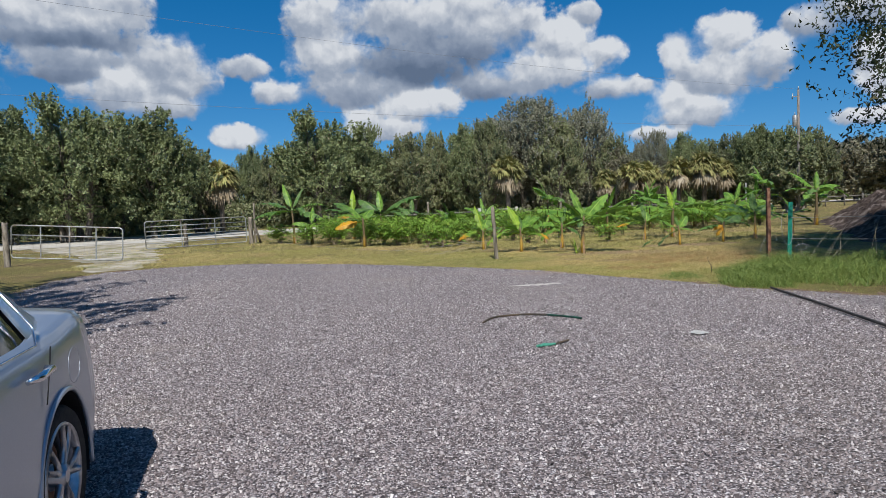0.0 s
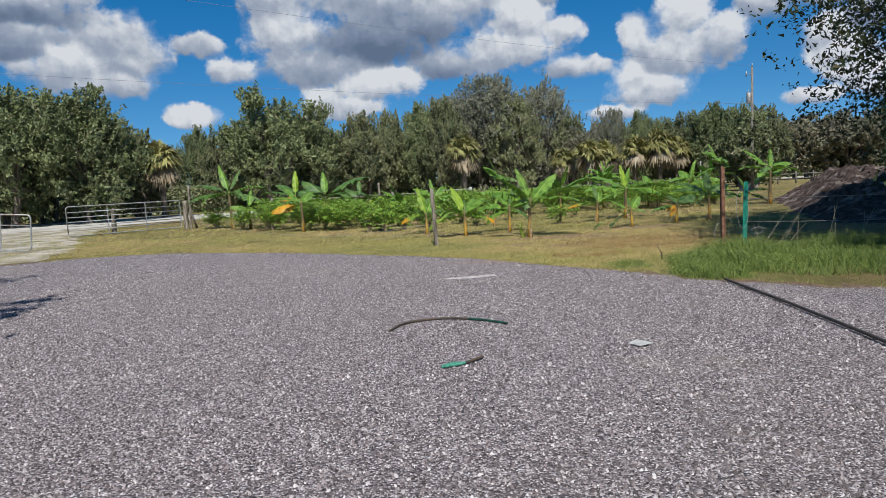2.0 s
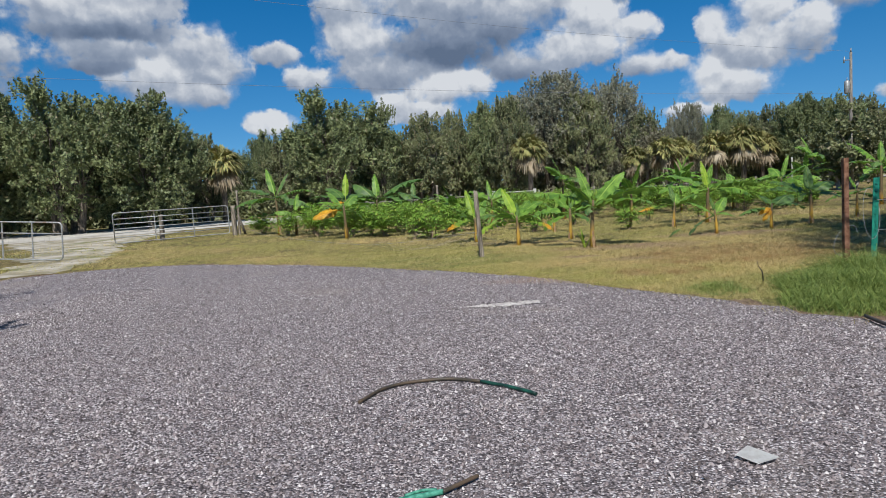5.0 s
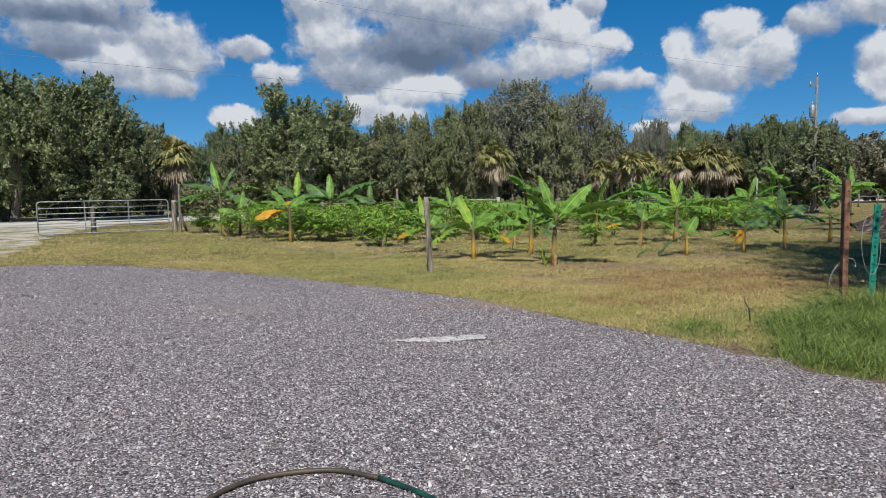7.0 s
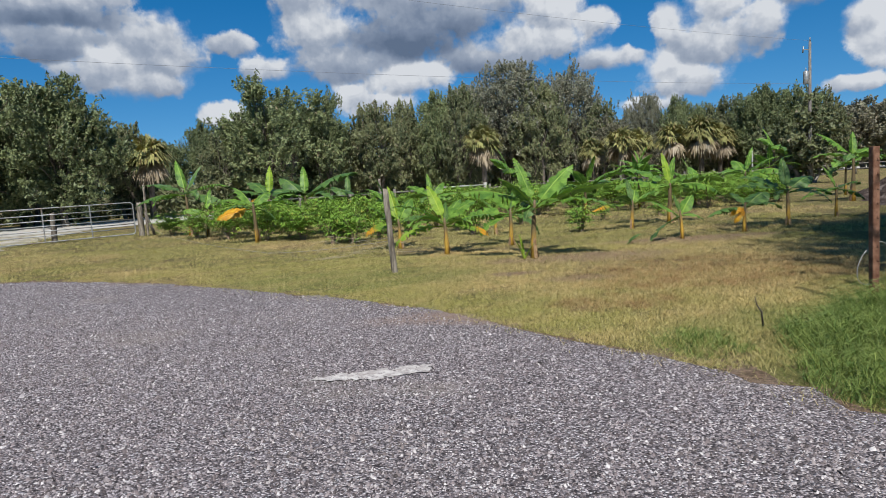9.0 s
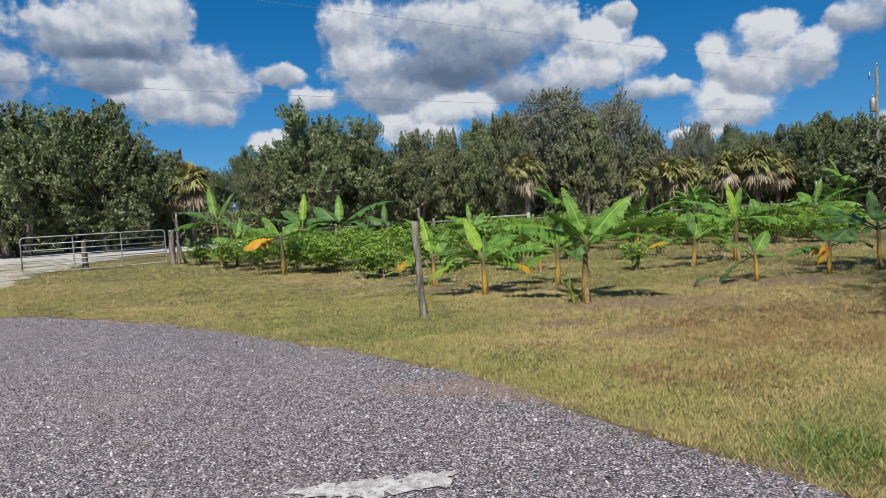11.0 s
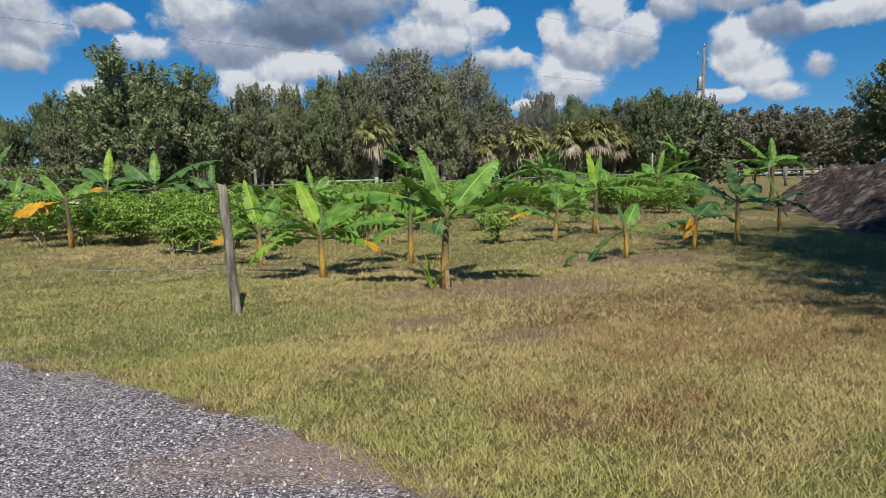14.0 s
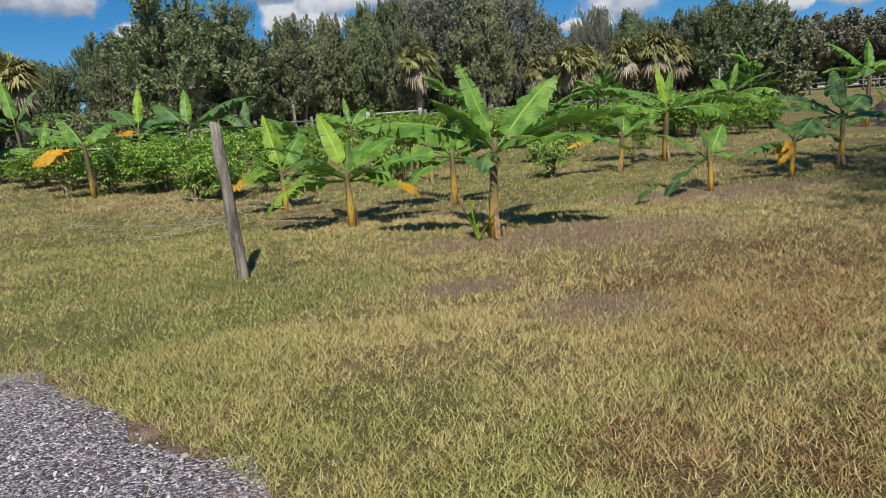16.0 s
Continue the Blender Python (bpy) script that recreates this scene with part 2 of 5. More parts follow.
M_GROUND = material("turf_soil", turf_mat, 0.95, rough_noise(70), 0.05, spec=0.1)
M_BLADE = material("grass_blade", blade_colour, 0.6, spec=0.25, through_light=0.25)
M_TALL = material("tall_grass_blade", lambda n: n.mix(island(n), (0.075, 0.145, 0.028), (0.32, 0.38, 0.10)), 0.5, spec=0.3, through_light=0.25)
M_LITTER = material("straw_litter", lambda n: n.mix(island(n), (0.14, 0.08, 0.05), (0.44, 0.33, 0.21)), 0.9)
M_STALK = material("dry_stalk", lambda n: n.mix(island(n), (0.40, 0.33, 0.20), (0.55, 0.48, 0.33)), 0.8)


def gravel_colour(n):
    p = where(n)
    cell = n.add("ShaderNodeTexVoronoi", {"Vector": p, "Scale": 78.0})
    tone = n.add("ShaderNodeSeparateColor", {"Color": cell.outputs["Color"]}).outputs[0]
    col = n.ramp(tone, [(0.0, (0.045, 0.038, 0.040)), (0.3, (0.15, 0.130, 0.134)), (0.6, (0.325, 0.278, 0.281)), (0.85, (0.50, 0.442, 0.442)), (1.0, (0.78, 0.74, 0.73))])
    gap = n.span(cell.outputs["Distance"], 0.35, 0.75)
    col = n.mix(n.math("MULTIPLY", gap, 0.6), col, (0.045, 0.038, 0.038))
    dusty = n.span(n.noise(p, 0.5, 5.0, 0.6).outputs["Fac"], 0.55, 0.75, 0.0, 0.5)
    col = n.mix(dusty, col, (0.34, 0.29, 0.24))
    rim = n.math("MAXIMUM", patch(n, p, -2.2, 18.4, 1.6, 0.6), patch(n, p, 3.2, 13.6, 1.7, 0.5))
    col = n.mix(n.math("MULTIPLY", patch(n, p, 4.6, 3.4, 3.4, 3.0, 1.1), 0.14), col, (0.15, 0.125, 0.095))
    return n.mix(n.math("MULTIPLY", rim, 0.7), col, (0.30, 0.205, 0.15))


def gravel_bump(n):
    cell = n.add("ShaderNodeTexVoronoi", {"Vector": where(n), "Scale": 78.0})
    return n.math("SUBTRACT", 1.0, cell.outputs["Distance"])


def stone_colour(n):
    r = island(n)
    col = n.ramp(r, [(0.0, (0.040, 0.034, 0.035)), (0.3, (0.135, 0.110, 0.111)), (0.58, (0.255, 0.213, 0.211)), (0.85, (0.43, 0.387, 0.382)), (1.0, (0.68, 0.64, 0.62))])
    col = n.mix(n.span(n.noise(where(n), 0.55, 5.0, 0.6).outputs["Fac"], 0.5, 0.75, 0.0, 0.25), col, (0.36, 0.31, 0.26))
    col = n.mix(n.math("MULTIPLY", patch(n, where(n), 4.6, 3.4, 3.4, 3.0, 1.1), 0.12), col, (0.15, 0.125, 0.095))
    return n.mix(n.span(n.noise(where(n), 60.0, 3.0).outputs["Fac"], 0.4, 0.7, 0.0, 0.35), col, (0.20, 0.165, 0.16))


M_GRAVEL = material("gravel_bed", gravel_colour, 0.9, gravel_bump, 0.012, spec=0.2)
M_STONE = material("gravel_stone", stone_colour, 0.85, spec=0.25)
M_ROAD = material("shell_road", two_tone((0.56, 0.53, 0.47), (0.44, 0.41, 0.36), 0.6, (0.36, 0.32, 0.26), 0.25), 0.95, rough_noise(20), 0.02, spec=0.1)
M_SAND = material("pale_sand", two_tone((0.66, 0.62, 0.575), (0.40, 0.355, 0.33), 14.0, (0.30, 0.26, 0.25), 30.0), 0.95, rough_noise(60), 0.01, spec=0.1)
M_DIRT = material("drive_dirt", two_tone((0.50, 0.45, 0.38), (0.27, 0.235, 0.15), 0.9, (0.18, 0.18, 0.07), 0.6), 0.95, rough_noise(30), 0.02, spec=0.1)
M_RIM = material("rim_soil", two_tone((0.25, 0.165, 0.115), (0.11, 0.082, 0.05), 26.0, (0.33, 0.25, 0.18), 2.1), 0.95, rough_noise(40), 0.03, spec=0.1)
M_MULCH = material("mulch", two_tone((0.045, 0.032, 0.026), (0.125, 0.092, 0.078), 7.0, (0.30, 0.245, 0.21), 2.6), 0.95, rough_noise(9, 9.0), 0.16, spec=0.1)


def bark(name, a, b):
    def colour(n):
        p = n.vec("MULTIPLY", local(n), (1, 1, 0.18)).outputs[0]
        return n.mix(n.span(n.noise(p, 14.0, 6.0, 0.7).outputs["Fac"], 0.34, 0.66), a, b)
    return material(name, colour, 0.92, lambda n: n.noise(n.vec("MULTIPLY", local(n), (1, 1, 0.18)).outputs[0], 18.0, 5.0).outputs["Fac"], 0.03, spec=0.15)


def leaf(name, dark, light, sere, share, rough=0.55):
    """Leaves that differ one by one, from bough to bough and from plant to plant."""
    def colour(n):
        r = island(n)
        col = n.mix(n.span(n.noise(local(n), 0.7, 3.0).outputs["Fac"], 0.35, 0.65), dark, light)
        col = n.mix(n.math("MULTIPLY", n.math("POWER", r, 2.0), 0.8), col, light)
        col = n.mix(n.math("GREATER_THAN", r, 1.0 - share), col, sere)
        return n.mix(n.math("MULTIPLY", one(n), 0.3), col, (dark[0] * 0.75, dark[1] * 0.75, dark[2] * 0.8))
    return material(name, colour, rough, spec=0.35, through_light=0.12)


M_BARK = bark("oak_bark", (0.09, 0.075, 0.06), (0.22, 0.19, 0.155))
M_PALE_BARK = bark("grey_bark", (0.20, 0.18, 0.155), (0.36, 0.33, 0.29))
M_OAK = leaf("oak_leaf", (0.070, 0.097, 0.040), (0.270, 0.310, 0.135), (0.28, 0.245, 0.14), 0.06)
M_GREY_OAK = leaf("greyish_oak_leaf", (0.115, 0.125, 0.078), (0.335, 0.335, 0.225), (0.33, 0.30, 0.23), 0.22)
M_SCRUB = leaf("scrub_leaf", (0.070, 0.090, 0.042), (0.275, 0.290, 0.135), (0.28, 0.24, 0.145), 0.10)
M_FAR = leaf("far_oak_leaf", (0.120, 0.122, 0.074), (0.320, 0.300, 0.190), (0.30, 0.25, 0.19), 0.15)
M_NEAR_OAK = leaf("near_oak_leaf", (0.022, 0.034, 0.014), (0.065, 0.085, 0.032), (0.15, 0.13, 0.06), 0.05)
M_PALM = leaf("palm_frond", (0.12, 0.135, 0.045), (0.42, 0.40, 0.15), (0.36, 0.28, 0.12), 0.15)
M_DEAD_PALM = leaf("dead_palm_frond", (0.25, 0.19, 0.12), (0.42, 0.34, 0.22), (0.5, 0.42, 0.3), 0.2)
M_SHRUB = leaf("shrub_leaf", (0.130, 0.260, 0.030), (0.300, 0.460, 0.070), (0.34, 0.34, 0.06), 0.07, 0.45)
M_SHRUB_STEM = bark("shrub_stem", (0.22, 0.15, 0.10), (0.36, 0.27, 0.19))


def lamina(name, dark, light, tip=None):
    """Banana leaf: fine ribs across the blade, paler along the midrib."""
    def colour(n):
        uv = n.add("ShaderNodeUVMap").outputs[0]
        s = n.add("ShaderNodeSeparateXYZ", {"Vector": uv})
        ribs = n.math("SINE", n.math("ADD", n.math("MULTIPLY", s.outputs[1], 110.0), n.math("MULTIPLY", n.math("ABSOLUTE", s.outputs[0]), -14.0)))
        blotch = n.noise(local(n), 5.0, 4.0).outputs["Fac"]
        col = n.mix(n.span(blotch, 0.3, 0.7), dark, light)
        col = n.mix(n.span(ribs, 0.2, 1.0, 0.0, 0.20), col, (dark[0] * 0.7, dark[1] * 0.75, dark[2] * 0.8))
        if tip:
            col = n.mix(n.span(n.math("ADD", s.outputs[1], n.math("MULTIPLY", blotch, 0.3)), 0.7, 0.95), col, tip)
        mid = n.span(n.math("ABSOLUTE", s.outputs[0]), 0.10, 0.03)
        return n.mix(mid, col, (light[0] * 1.2 + 0.05, light[1] * 1.15 + 0.03, light[2] + 0.03))
    def relief(n):
        s = n.add("ShaderNodeSeparateXYZ", {"Vector": n.add("ShaderNodeUVMap").outputs[0]})
        return n.math("SINE", n.math("ADD", n.math("MULTIPLY", s.outputs[1], 260.0), n.math("MULTIPLY", n.math("ABSOLUTE", s.outputs[0]), -30.0)))
    return material(name, colour, 0.42, relief, 0.0015, spec=0.45, through_light=0.25)


M_LEAF = lamina("banana_leaf", (0.072, 0.172, 0.024), (0.225, 0.390, 0.055))
M_LEAF_DARK = lamina("dark_banana_leaf", (0.054, 0.125, 0.028), (0.140, 0.250, 0.052))
M_LEAF_LIME = lamina("young_banana_leaf", (0.190, 0.330, 0.024), (0.330, 0.470, 0.045))
M_LEAF_GOLD = lamina("yellowed_banana_leaf", (0.55, 0.24, 0.015), (0.72, 0.42, 0.030))
M_LEAF_TIP = lamina("yellow_tipped_banana_leaf", (0.13, 0.25, 0.03), (0.25, 0.38, 0.05), (0.72, 0.33, 0.02))


def stem_colour(n):
    z = n.add("ShaderNodeSeparateXYZ", {"Vector": local(n)}).outputs[2]
    p = n.vec("MULTIPLY", local(n), (1, 1, 0.15)).outputs[0]
    streak = n.noise(p, 22.0, 4.0, 0.6).outputs["Fac"]
    col = n.mix(n.span(n.math("ADD", z, n.math("MULTIPLY", streak, 0.5)), 0.40, 0.85), (0.48, 0.29, 0.045), (0.17, 0.125, 0.062))
    col = n.mix(n.span(streak, 0.50, 0.68, 0.0, 0.85), col, (0.10, 0.055, 0.03))
    return n.mix(n.math("MULTIPLY", n.span(one(n), 0.45, 0.95), n.span(z, 0.2, 0.5, 0.0, 0.7)), col, (0.10, 0.075, 0.04))


M_STEM = material("banana_stem", stem_colour, 0.55, lambda n: n.noise(n.vec("MULTIPLY", local(n), (1, 1, 0.15)).outputs[0], 22.0, 4.0).outputs["Fac"], 0.01)
M_SHEATH = material("dry_leaf_sheath", two_tone((0.36, 0.24, 0.13), (0.20, 0.12, 0.06), 14.0), 0.9)
M_POST = bark("weathered_post", (0.10, 0.082, 0.062), (0.34, 0.295, 0.235))
M_RUST = material("rusty_steel", two_tone((0.16, 0.075, 0.045), (0.28, 0.15, 0.095), 14.0), 0.85, rough_noise(60), 0.004, metal=0.2)
M_GREEN_POST = material("green_painted_steel", two_tone((0.012, 0.16, 0.11), (0.02, 0.24, 0.17), 12.0), 0.5)
M_GALV = material("galvanised_tube", two_tone((0.40, 0.41, 0.40), (0.28, 0.28, 0.265), 8.0, (0.25, 0.18, 0.125), 3.0), 0.5, metal=0.45, spec=0.5)
M_WIRE = material("fence_wire", (0.42, 0.41, 0.39), 0.5, metal=0.5)
M_CABLE = material("power_cable", (0.20, 0.21, 0.24), 0.6)
M_RAIL = bark("grey_fence_rail", (0.13, 0.115, 0.10), (0.26, 0.235, 0.205))
M_PALE_RAIL = bark("pale_fence_board", (0.34, 0.32, 0.29), (0.48, 0.46, 0.42))

# ---- mesh helpers ----
def quick_mesh(name, verts, faces, uvs=None, smooth=False):
    """A mesh from arrays: verts (n, 3) and faces (m, 3) or (m, 4)."""
    verts, faces = np.asarray(verts, dtype=np.float32), np.asarray(faces, dtype=np.int32)
    mesh = bpy.data.meshes.new(name)
    k = faces.shape[1]
    mesh.vertices.add(len(verts))
    mesh.vertices.foreach_set("co", verts.ravel())
    mesh.loops.add(faces.size)
    mesh.loops.foreach_set("vertex_index", faces.ravel())
    mesh.polygons.add(len(faces))
    mesh.polygons.foreach_set("loop_start", np.arange(0, faces.size, k, dtype=np.int32))
    mesh.polygons.foreach_set("loop_total", np.full(len(faces), k, dtype=np.int32))
    if uvs is not None:
        layer = mesh.uv_layers.new(name="UVMap")
        layer.data.foreach_set("uv", np.asarray(uvs, dtype=np.float32)[faces.ravel()].ravel())
    if smooth:
        mesh.polygons.foreach_set("use_smooth", np.ones(len(faces), dtype=bool))
    mesh.update(calc_edges=True)
    mesh.validate()
    return mesh


def mesh_part(name, mesh, mat, parent=None, label=""):
    if not mesh.materials:
        mesh.materials.append(mat)
    ob = new(name, mesh)
    ob.parent = parent
    return tagged(ob, label) if label else ob


def part(name, bm, mat, parent=None, label=""):
    """Link a bmesh as one mesh object under a thing or a part."""
    mesh = bpy.data.meshes.new(name)
    bm.to_mesh(mesh)
    bm.free()
    return mesh_part(name, mesh, mat, parent, label)


def empty(name, x=0.0, y=0.0, z=0.0, rz=0.0):
    ob = new(name)
    ob.matrix_basis = pose(x, y, z, 0, 0, rz)
    return ob


def add_tube(bm, points, radii, sides=8, cap=True):
    """A tube along points with a radius at each."""
    pts = [Vector(p) for p in points]
    if not isinstance(radii, (list, tuple)):
        radii = [radii] * len(pts)
    rings, side = [], None
    for i, p in enumerate(pts):
        along = (pts[min(i + 1, len(pts) - 1)] - pts[max(i - 1, 0)]).normalized()
        ref = Vector((0, 0, 1)) if abs(along.z) < 0.9 else Vector((1, 0, 0))
        side = (side - along * side.dot(along)).normalized() if side else along.cross(ref).normalized()
        up = along.cross(side)
        rings.append([bm.verts.new(p + (side * math.cos(a) + up * math.sin(a)) * radii[i]) for a in (2 * math.pi * k / sides for k in range(sides))])
    for a, b in zip(rings, rings[1:]):
        for k in range(sides):
            f = bm.faces.new((a[k], a[(k + 1) % sides], b[(k + 1) % sides], b[k]))
            f.smooth = True
    if cap:
        bm.faces.new(rings[0])
        bm.faces.new(rings[-1][::-1])


def tube(points, radii, sides=8):
    bm = bmesh.new()
    add_tube(bm, points, radii, sides)
    bmesh.ops.recalc_face_normals(bm, faces=bm.faces)
    return bm


def add_box(bm, centre, size, m=None):
    made = bmesh.ops.create_cube(bm, size=1.0, matrix=(m or Matrix()) @ Matrix.LocRotScale(centre, None, size))
    return made["verts"]


def box(centre, size, bevel=0.0, m=None):
    bm = bmesh.new()
    add_box(bm, centre, size, m)
    if bevel:
        bmesh.ops.bevel(bm, geom=bm.edges[:], offset=bevel, segments=2, affect="EDGES")
    return bm


def sheet(outline, z, wobble=0.0, step=0.5, seed=0):
    """A flat sheet with a ragged rim, filled from an outline."""
    rng = random.Random(seed)
    bm = bmesh.new()
    pts = []
    for (ax, ay), (bx, by) in zip(outline, outline[1:] + outline[:1]):
        k = max(1, int(math.hypot(bx - ax, by - ay) / step))
        for i in range(k):
            f = i / k
            pts.append((ax + (bx - ax) * f + rng.uniform(-wobble, wobble), ay + (by - ay) * f + rng.uniform(-wobble, wobble)))
    vs = [bm.verts.new((x, y, z)) for x, y in pts]
    es = [bm.edges.new((a, b)) for a, b in zip(vs, vs[1:] + vs[:1])]
    bmesh.ops.triangle_fill(bm, use_beauty=True, edges=es)
    for f in bm.faces:
        if f.normal.z < 0:
            f.normal_flip()
    return bm


# ---- ground, gravel lot and road ----
LOT = [(-15, 5.0), (-10.6, 9.6), (-8.7, 12.6), (-9.4, 14.6), (-9.9, 16.6), (-9.5, 18.3), (-8.1, 19.2), (-6.0, 19.4), (-4.9, 19.0), (-2.6, 17.9), (-1.3, 16.9), (0.0, 15.95),
       (1.6, 14.65), (2.3, 13.9), (3.1, 12.75), (3.8, 11.85), (4.4, 10.9), (4.8, 10.05), (5.5, 9.4), (8.5, 7.4), (13, 5.5), (13, -14), (-15, -14)]
ROAD = [(-140, 6), (-70, 22), (-45, 29), (-24, 36.5), (-18, 40.5), (-12.5, 47), (-6, 53), (8, 62), (30, 77), (70, 103), (160, 150),
        (160, 158), (68, 111), (26, 85), (3, 70), (-12, 62.5), (-22, 56.5), (-46, 42), (-72, 32), (-140, 17)]
DRIVE = [(-8.9, 18.9), (-9.5, 21.2), (-10.6, 24.2), (-12.2, 27.6), (-13.8, 31), (-14.9, 35), (-15.5, 38), (-16.5, 43), (-24, 38), (-20.5, 33), (-16.5, 29), (-14.5, 25.6),
         (-12.8, 23), (-11.4, 20.6), (-10.4, 18.6)]


def inside(outline, x, y):
    """Whether points lie within an outline (arrays)."""
    hit = np.zeros(len(x), dtype=bool)
    for (ax, ay), (bx, by) in zip(outline, outline[1:] + outline[:1]):
        if ay != by:
            cross = (ay > y) != (by > y)
            hit ^= cross & (x < (bx - ax) * (y - ay) / (by - ay) + ax)
    return hit


bm = bmesh.new()
bmesh.ops.create_grid(bm, x_segments=60, y_segments=60, size=2200)
tagged(part("ground", bm, M_GROUND), "mown field grass, green with straw-coloured dry patches", "ground", kind="structure")
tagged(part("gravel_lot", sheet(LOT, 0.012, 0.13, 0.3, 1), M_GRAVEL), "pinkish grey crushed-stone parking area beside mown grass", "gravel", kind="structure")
RIM = [(x * 1.012, y + 0.16) for x, y in LOT[:21]] + [(13, 4), (8, 5.5), (4, 9), (1, 13), (-4, 17), (-7, 16), (-7, 9), (-12, 3)]
tagged(part("soil_rim", sheet(RIM, 0.005, 0.22, 0.22, 8), M_RIM), "reddish brown bare soil along the gravel's rim", "soil", kind="structure")
tagged(part("road", sheet(ROAD, 0.02, 0.2, 1.5, 2), M_ROAD), "pale unpaved shell road beyond the gates", "road", kind="structure")
tagged(part("driveway", sheet(DRIVE, 0.008, 0.35, 0.5, 3), M_DIRT), "worn dirt and grass driveway between open gates", "driveway", kind="structure")

# ---- trees ----
def leaf_quads(rng, centres, size, up=0.35, stretch=2.1):
    """One small bent leaf blade at each centre, turned every way: arrays for quick_mesh."""
    k = len(centres)
    a = rng.normal(size=(k, 3))
    a[:, 2] = a[:, 2] * 0.8 + 0.45
    a /= np.linalg.norm(a, axis=1)[:, None]
    nrm = rng.normal(size=(k, 3)) + np.array([0, 0, up * 2])
    b = np.cross(nrm, a)
    b /= np.maximum(np.linalg.norm(b, axis=1)[:, None], 1e-6)
    s = size * rng.uniform(0.6, 1.35, size=(k, 1))
    a, b = a * s * stretch * 0.5, b * s * 0.5
    verts = np.stack([centres - a * 0.8 + b, centres - a * 0.8 - b, centres + a], 1).reshape(-1, 3)
    return verts, np.arange(3 * k).reshape(k, 3)


def crown_points(rng, bough_ends, leaves, spread, heart, per=28):
    """Leaf places along short twigs that reach out and up from the bough ends."""
    twigs = max(1, leaves // per)
    pick = rng.integers(0, len(bough_ends), twigs)
    off = rng.normal(size=(twigs, 3))
    off *= (rng.uniform(0.1, 1.0, size=(twigs, 1)) ** 0.6) / np.linalg.norm(off, axis=1)[:, None]
    foot = bough_ends[pick] + off * spread[pick][:, None] * np.array([1, 1, 0.8])
    way = foot - np.asarray(heart)
    way /= np.linalg.norm(way, axis=1)[:, None]
    way = way * 0.75 + rng.normal(0, 0.33, size=(twigs, 3)) + np.array([0, 0, 0.55])
    way /= np.linalg.norm(way, axis=1)[:, None]
    reach = spread[pick] * rng.uniform(0.35, 0.95, twigs)
    f = rng.uniform(0, 1, size=(twigs, per, 1)) ** 0.8
    girth = (reach[:, None, None] * 0.15) * (1.1 - 0.75 * f)
    places = foot[:, None] + way[:, None] * (reach[:, None, None] * f) + rng.normal(size=(twigs, per, 3)) * girth
    return places.reshape(-1, 3)


def tree(name, seed, height, radius, leaves, leaf_size, leaf_mat, bark_mat, low=0.12, label="", boughs=70, trunks=1, shape=1.0, trunk_r=None, hollow=0.45, skirt=0):
    """A broad tree: tapered trunk and limbs, and a crown of small leaves in tufts with gaps between them."""
    rng = np.random.default_rng(seed)
    root = empty(name)
    mid = height * (low + (1 - low) * 0.5)
    half = height * (1 - low) * 0.5
    ends = []
    while len(ends) < boughs:
        d = rng.normal(size=3)
        d /= np.linalg.norm(d)
        r = rng.uniform(hollow, 0.92) * (1 + 0.16 * math.sin(3 * math.atan2(d[1], d[0]) + seed) + 0.12 * math.sin(5 * d[2] * 3 + seed))
        taper = 1.0 - 0.35 * shape * max(0.0, d[2]) - 0.15 * max(0.0, -d[2])
        p = np.array([d[0] * radius * r * taper, d[1] * radius * r * taper, mid + d[2] * half * r])
        if p[2] > height * low * 0.8:
            ends.append(p)
    for _ in range(skirt):
        a, r = rng.uniform(0, 2 * math.pi), radius * rng.uniform(0.5, 0.98)
        ends.append(np.array([r * math.cos(a), r * math.sin(a), height * rng.uniform(0.17, 0.5)]))
    ends = np.array(ends)
    boughs = len(ends)
    spread = radius * rng.uniform(0.15, 0.34, size=boughs)
    bm = bmesh.new()
    tr = trunk_r or height * 0.022
    for k in range(trunks):
        ang = 2 * math.pi * k / trunks + seed
        foot = Vector((math.cos(ang), math.sin(ang), 0)) * (0.18 * radius if trunks > 1 else 0)
        fork = Vector((foot.x * 1.8 + rng.uniform(-0.3, 0.3), foot.y * 1.8 + rng.uniform(-0.3, 0.3), height * (low + 0.22)))
        add_tube(bm, [foot - Vector((0, 0, 0.1)), foot.lerp(fork, 0.5) + Vector((0.1, -0.06, 0)), fork, fork + Vector((0, 0, height * 0.3))],
                 [tr * 1.35, tr, tr * 0.8, tr * 0.25], 8)
        for e in ends[k::trunks][:34]:
            e = Vector(e)
            start = foot.lerp(fork, rng.uniform(0.6, 1.0))
            bend = start.lerp(e, 0.5) + Vector((rng.uniform(-0.3, 0.3), rng.uniform(-0.3, 0.3), rng.uniform(0.0, 0.08) * height))
            add_tube(bm, [start, bend, e], [tr * 0.42, tr * 0.22, tr * 0.06], 5, False)
    part("trunk", bm, bark_mat, root)
    verts, faces = leaf_quads(rng, crown_points(rng, ends, leaves, spread, (0, 0, mid * 0.7)), leaf_size)
    mesh_part("crown", quick_mesh("crown", verts, faces), leaf_mat, root)
    if skirt:
        # oversized leaves hidden inside the crown, added to deepen its cast shadow
        deep = ends * np.array([0.78, 0.78, 1.0])
        verts, faces = leaf_quads(rng, crown_points(rng, deep, 30000, spread * 0.8, (0, 0, mid * 0.7)), 0.21)
        mesh_part("inner_crown", quick_mesh("inner_crown", verts, faces), leaf_mat, root)
    return tagged(root, label, "tree")


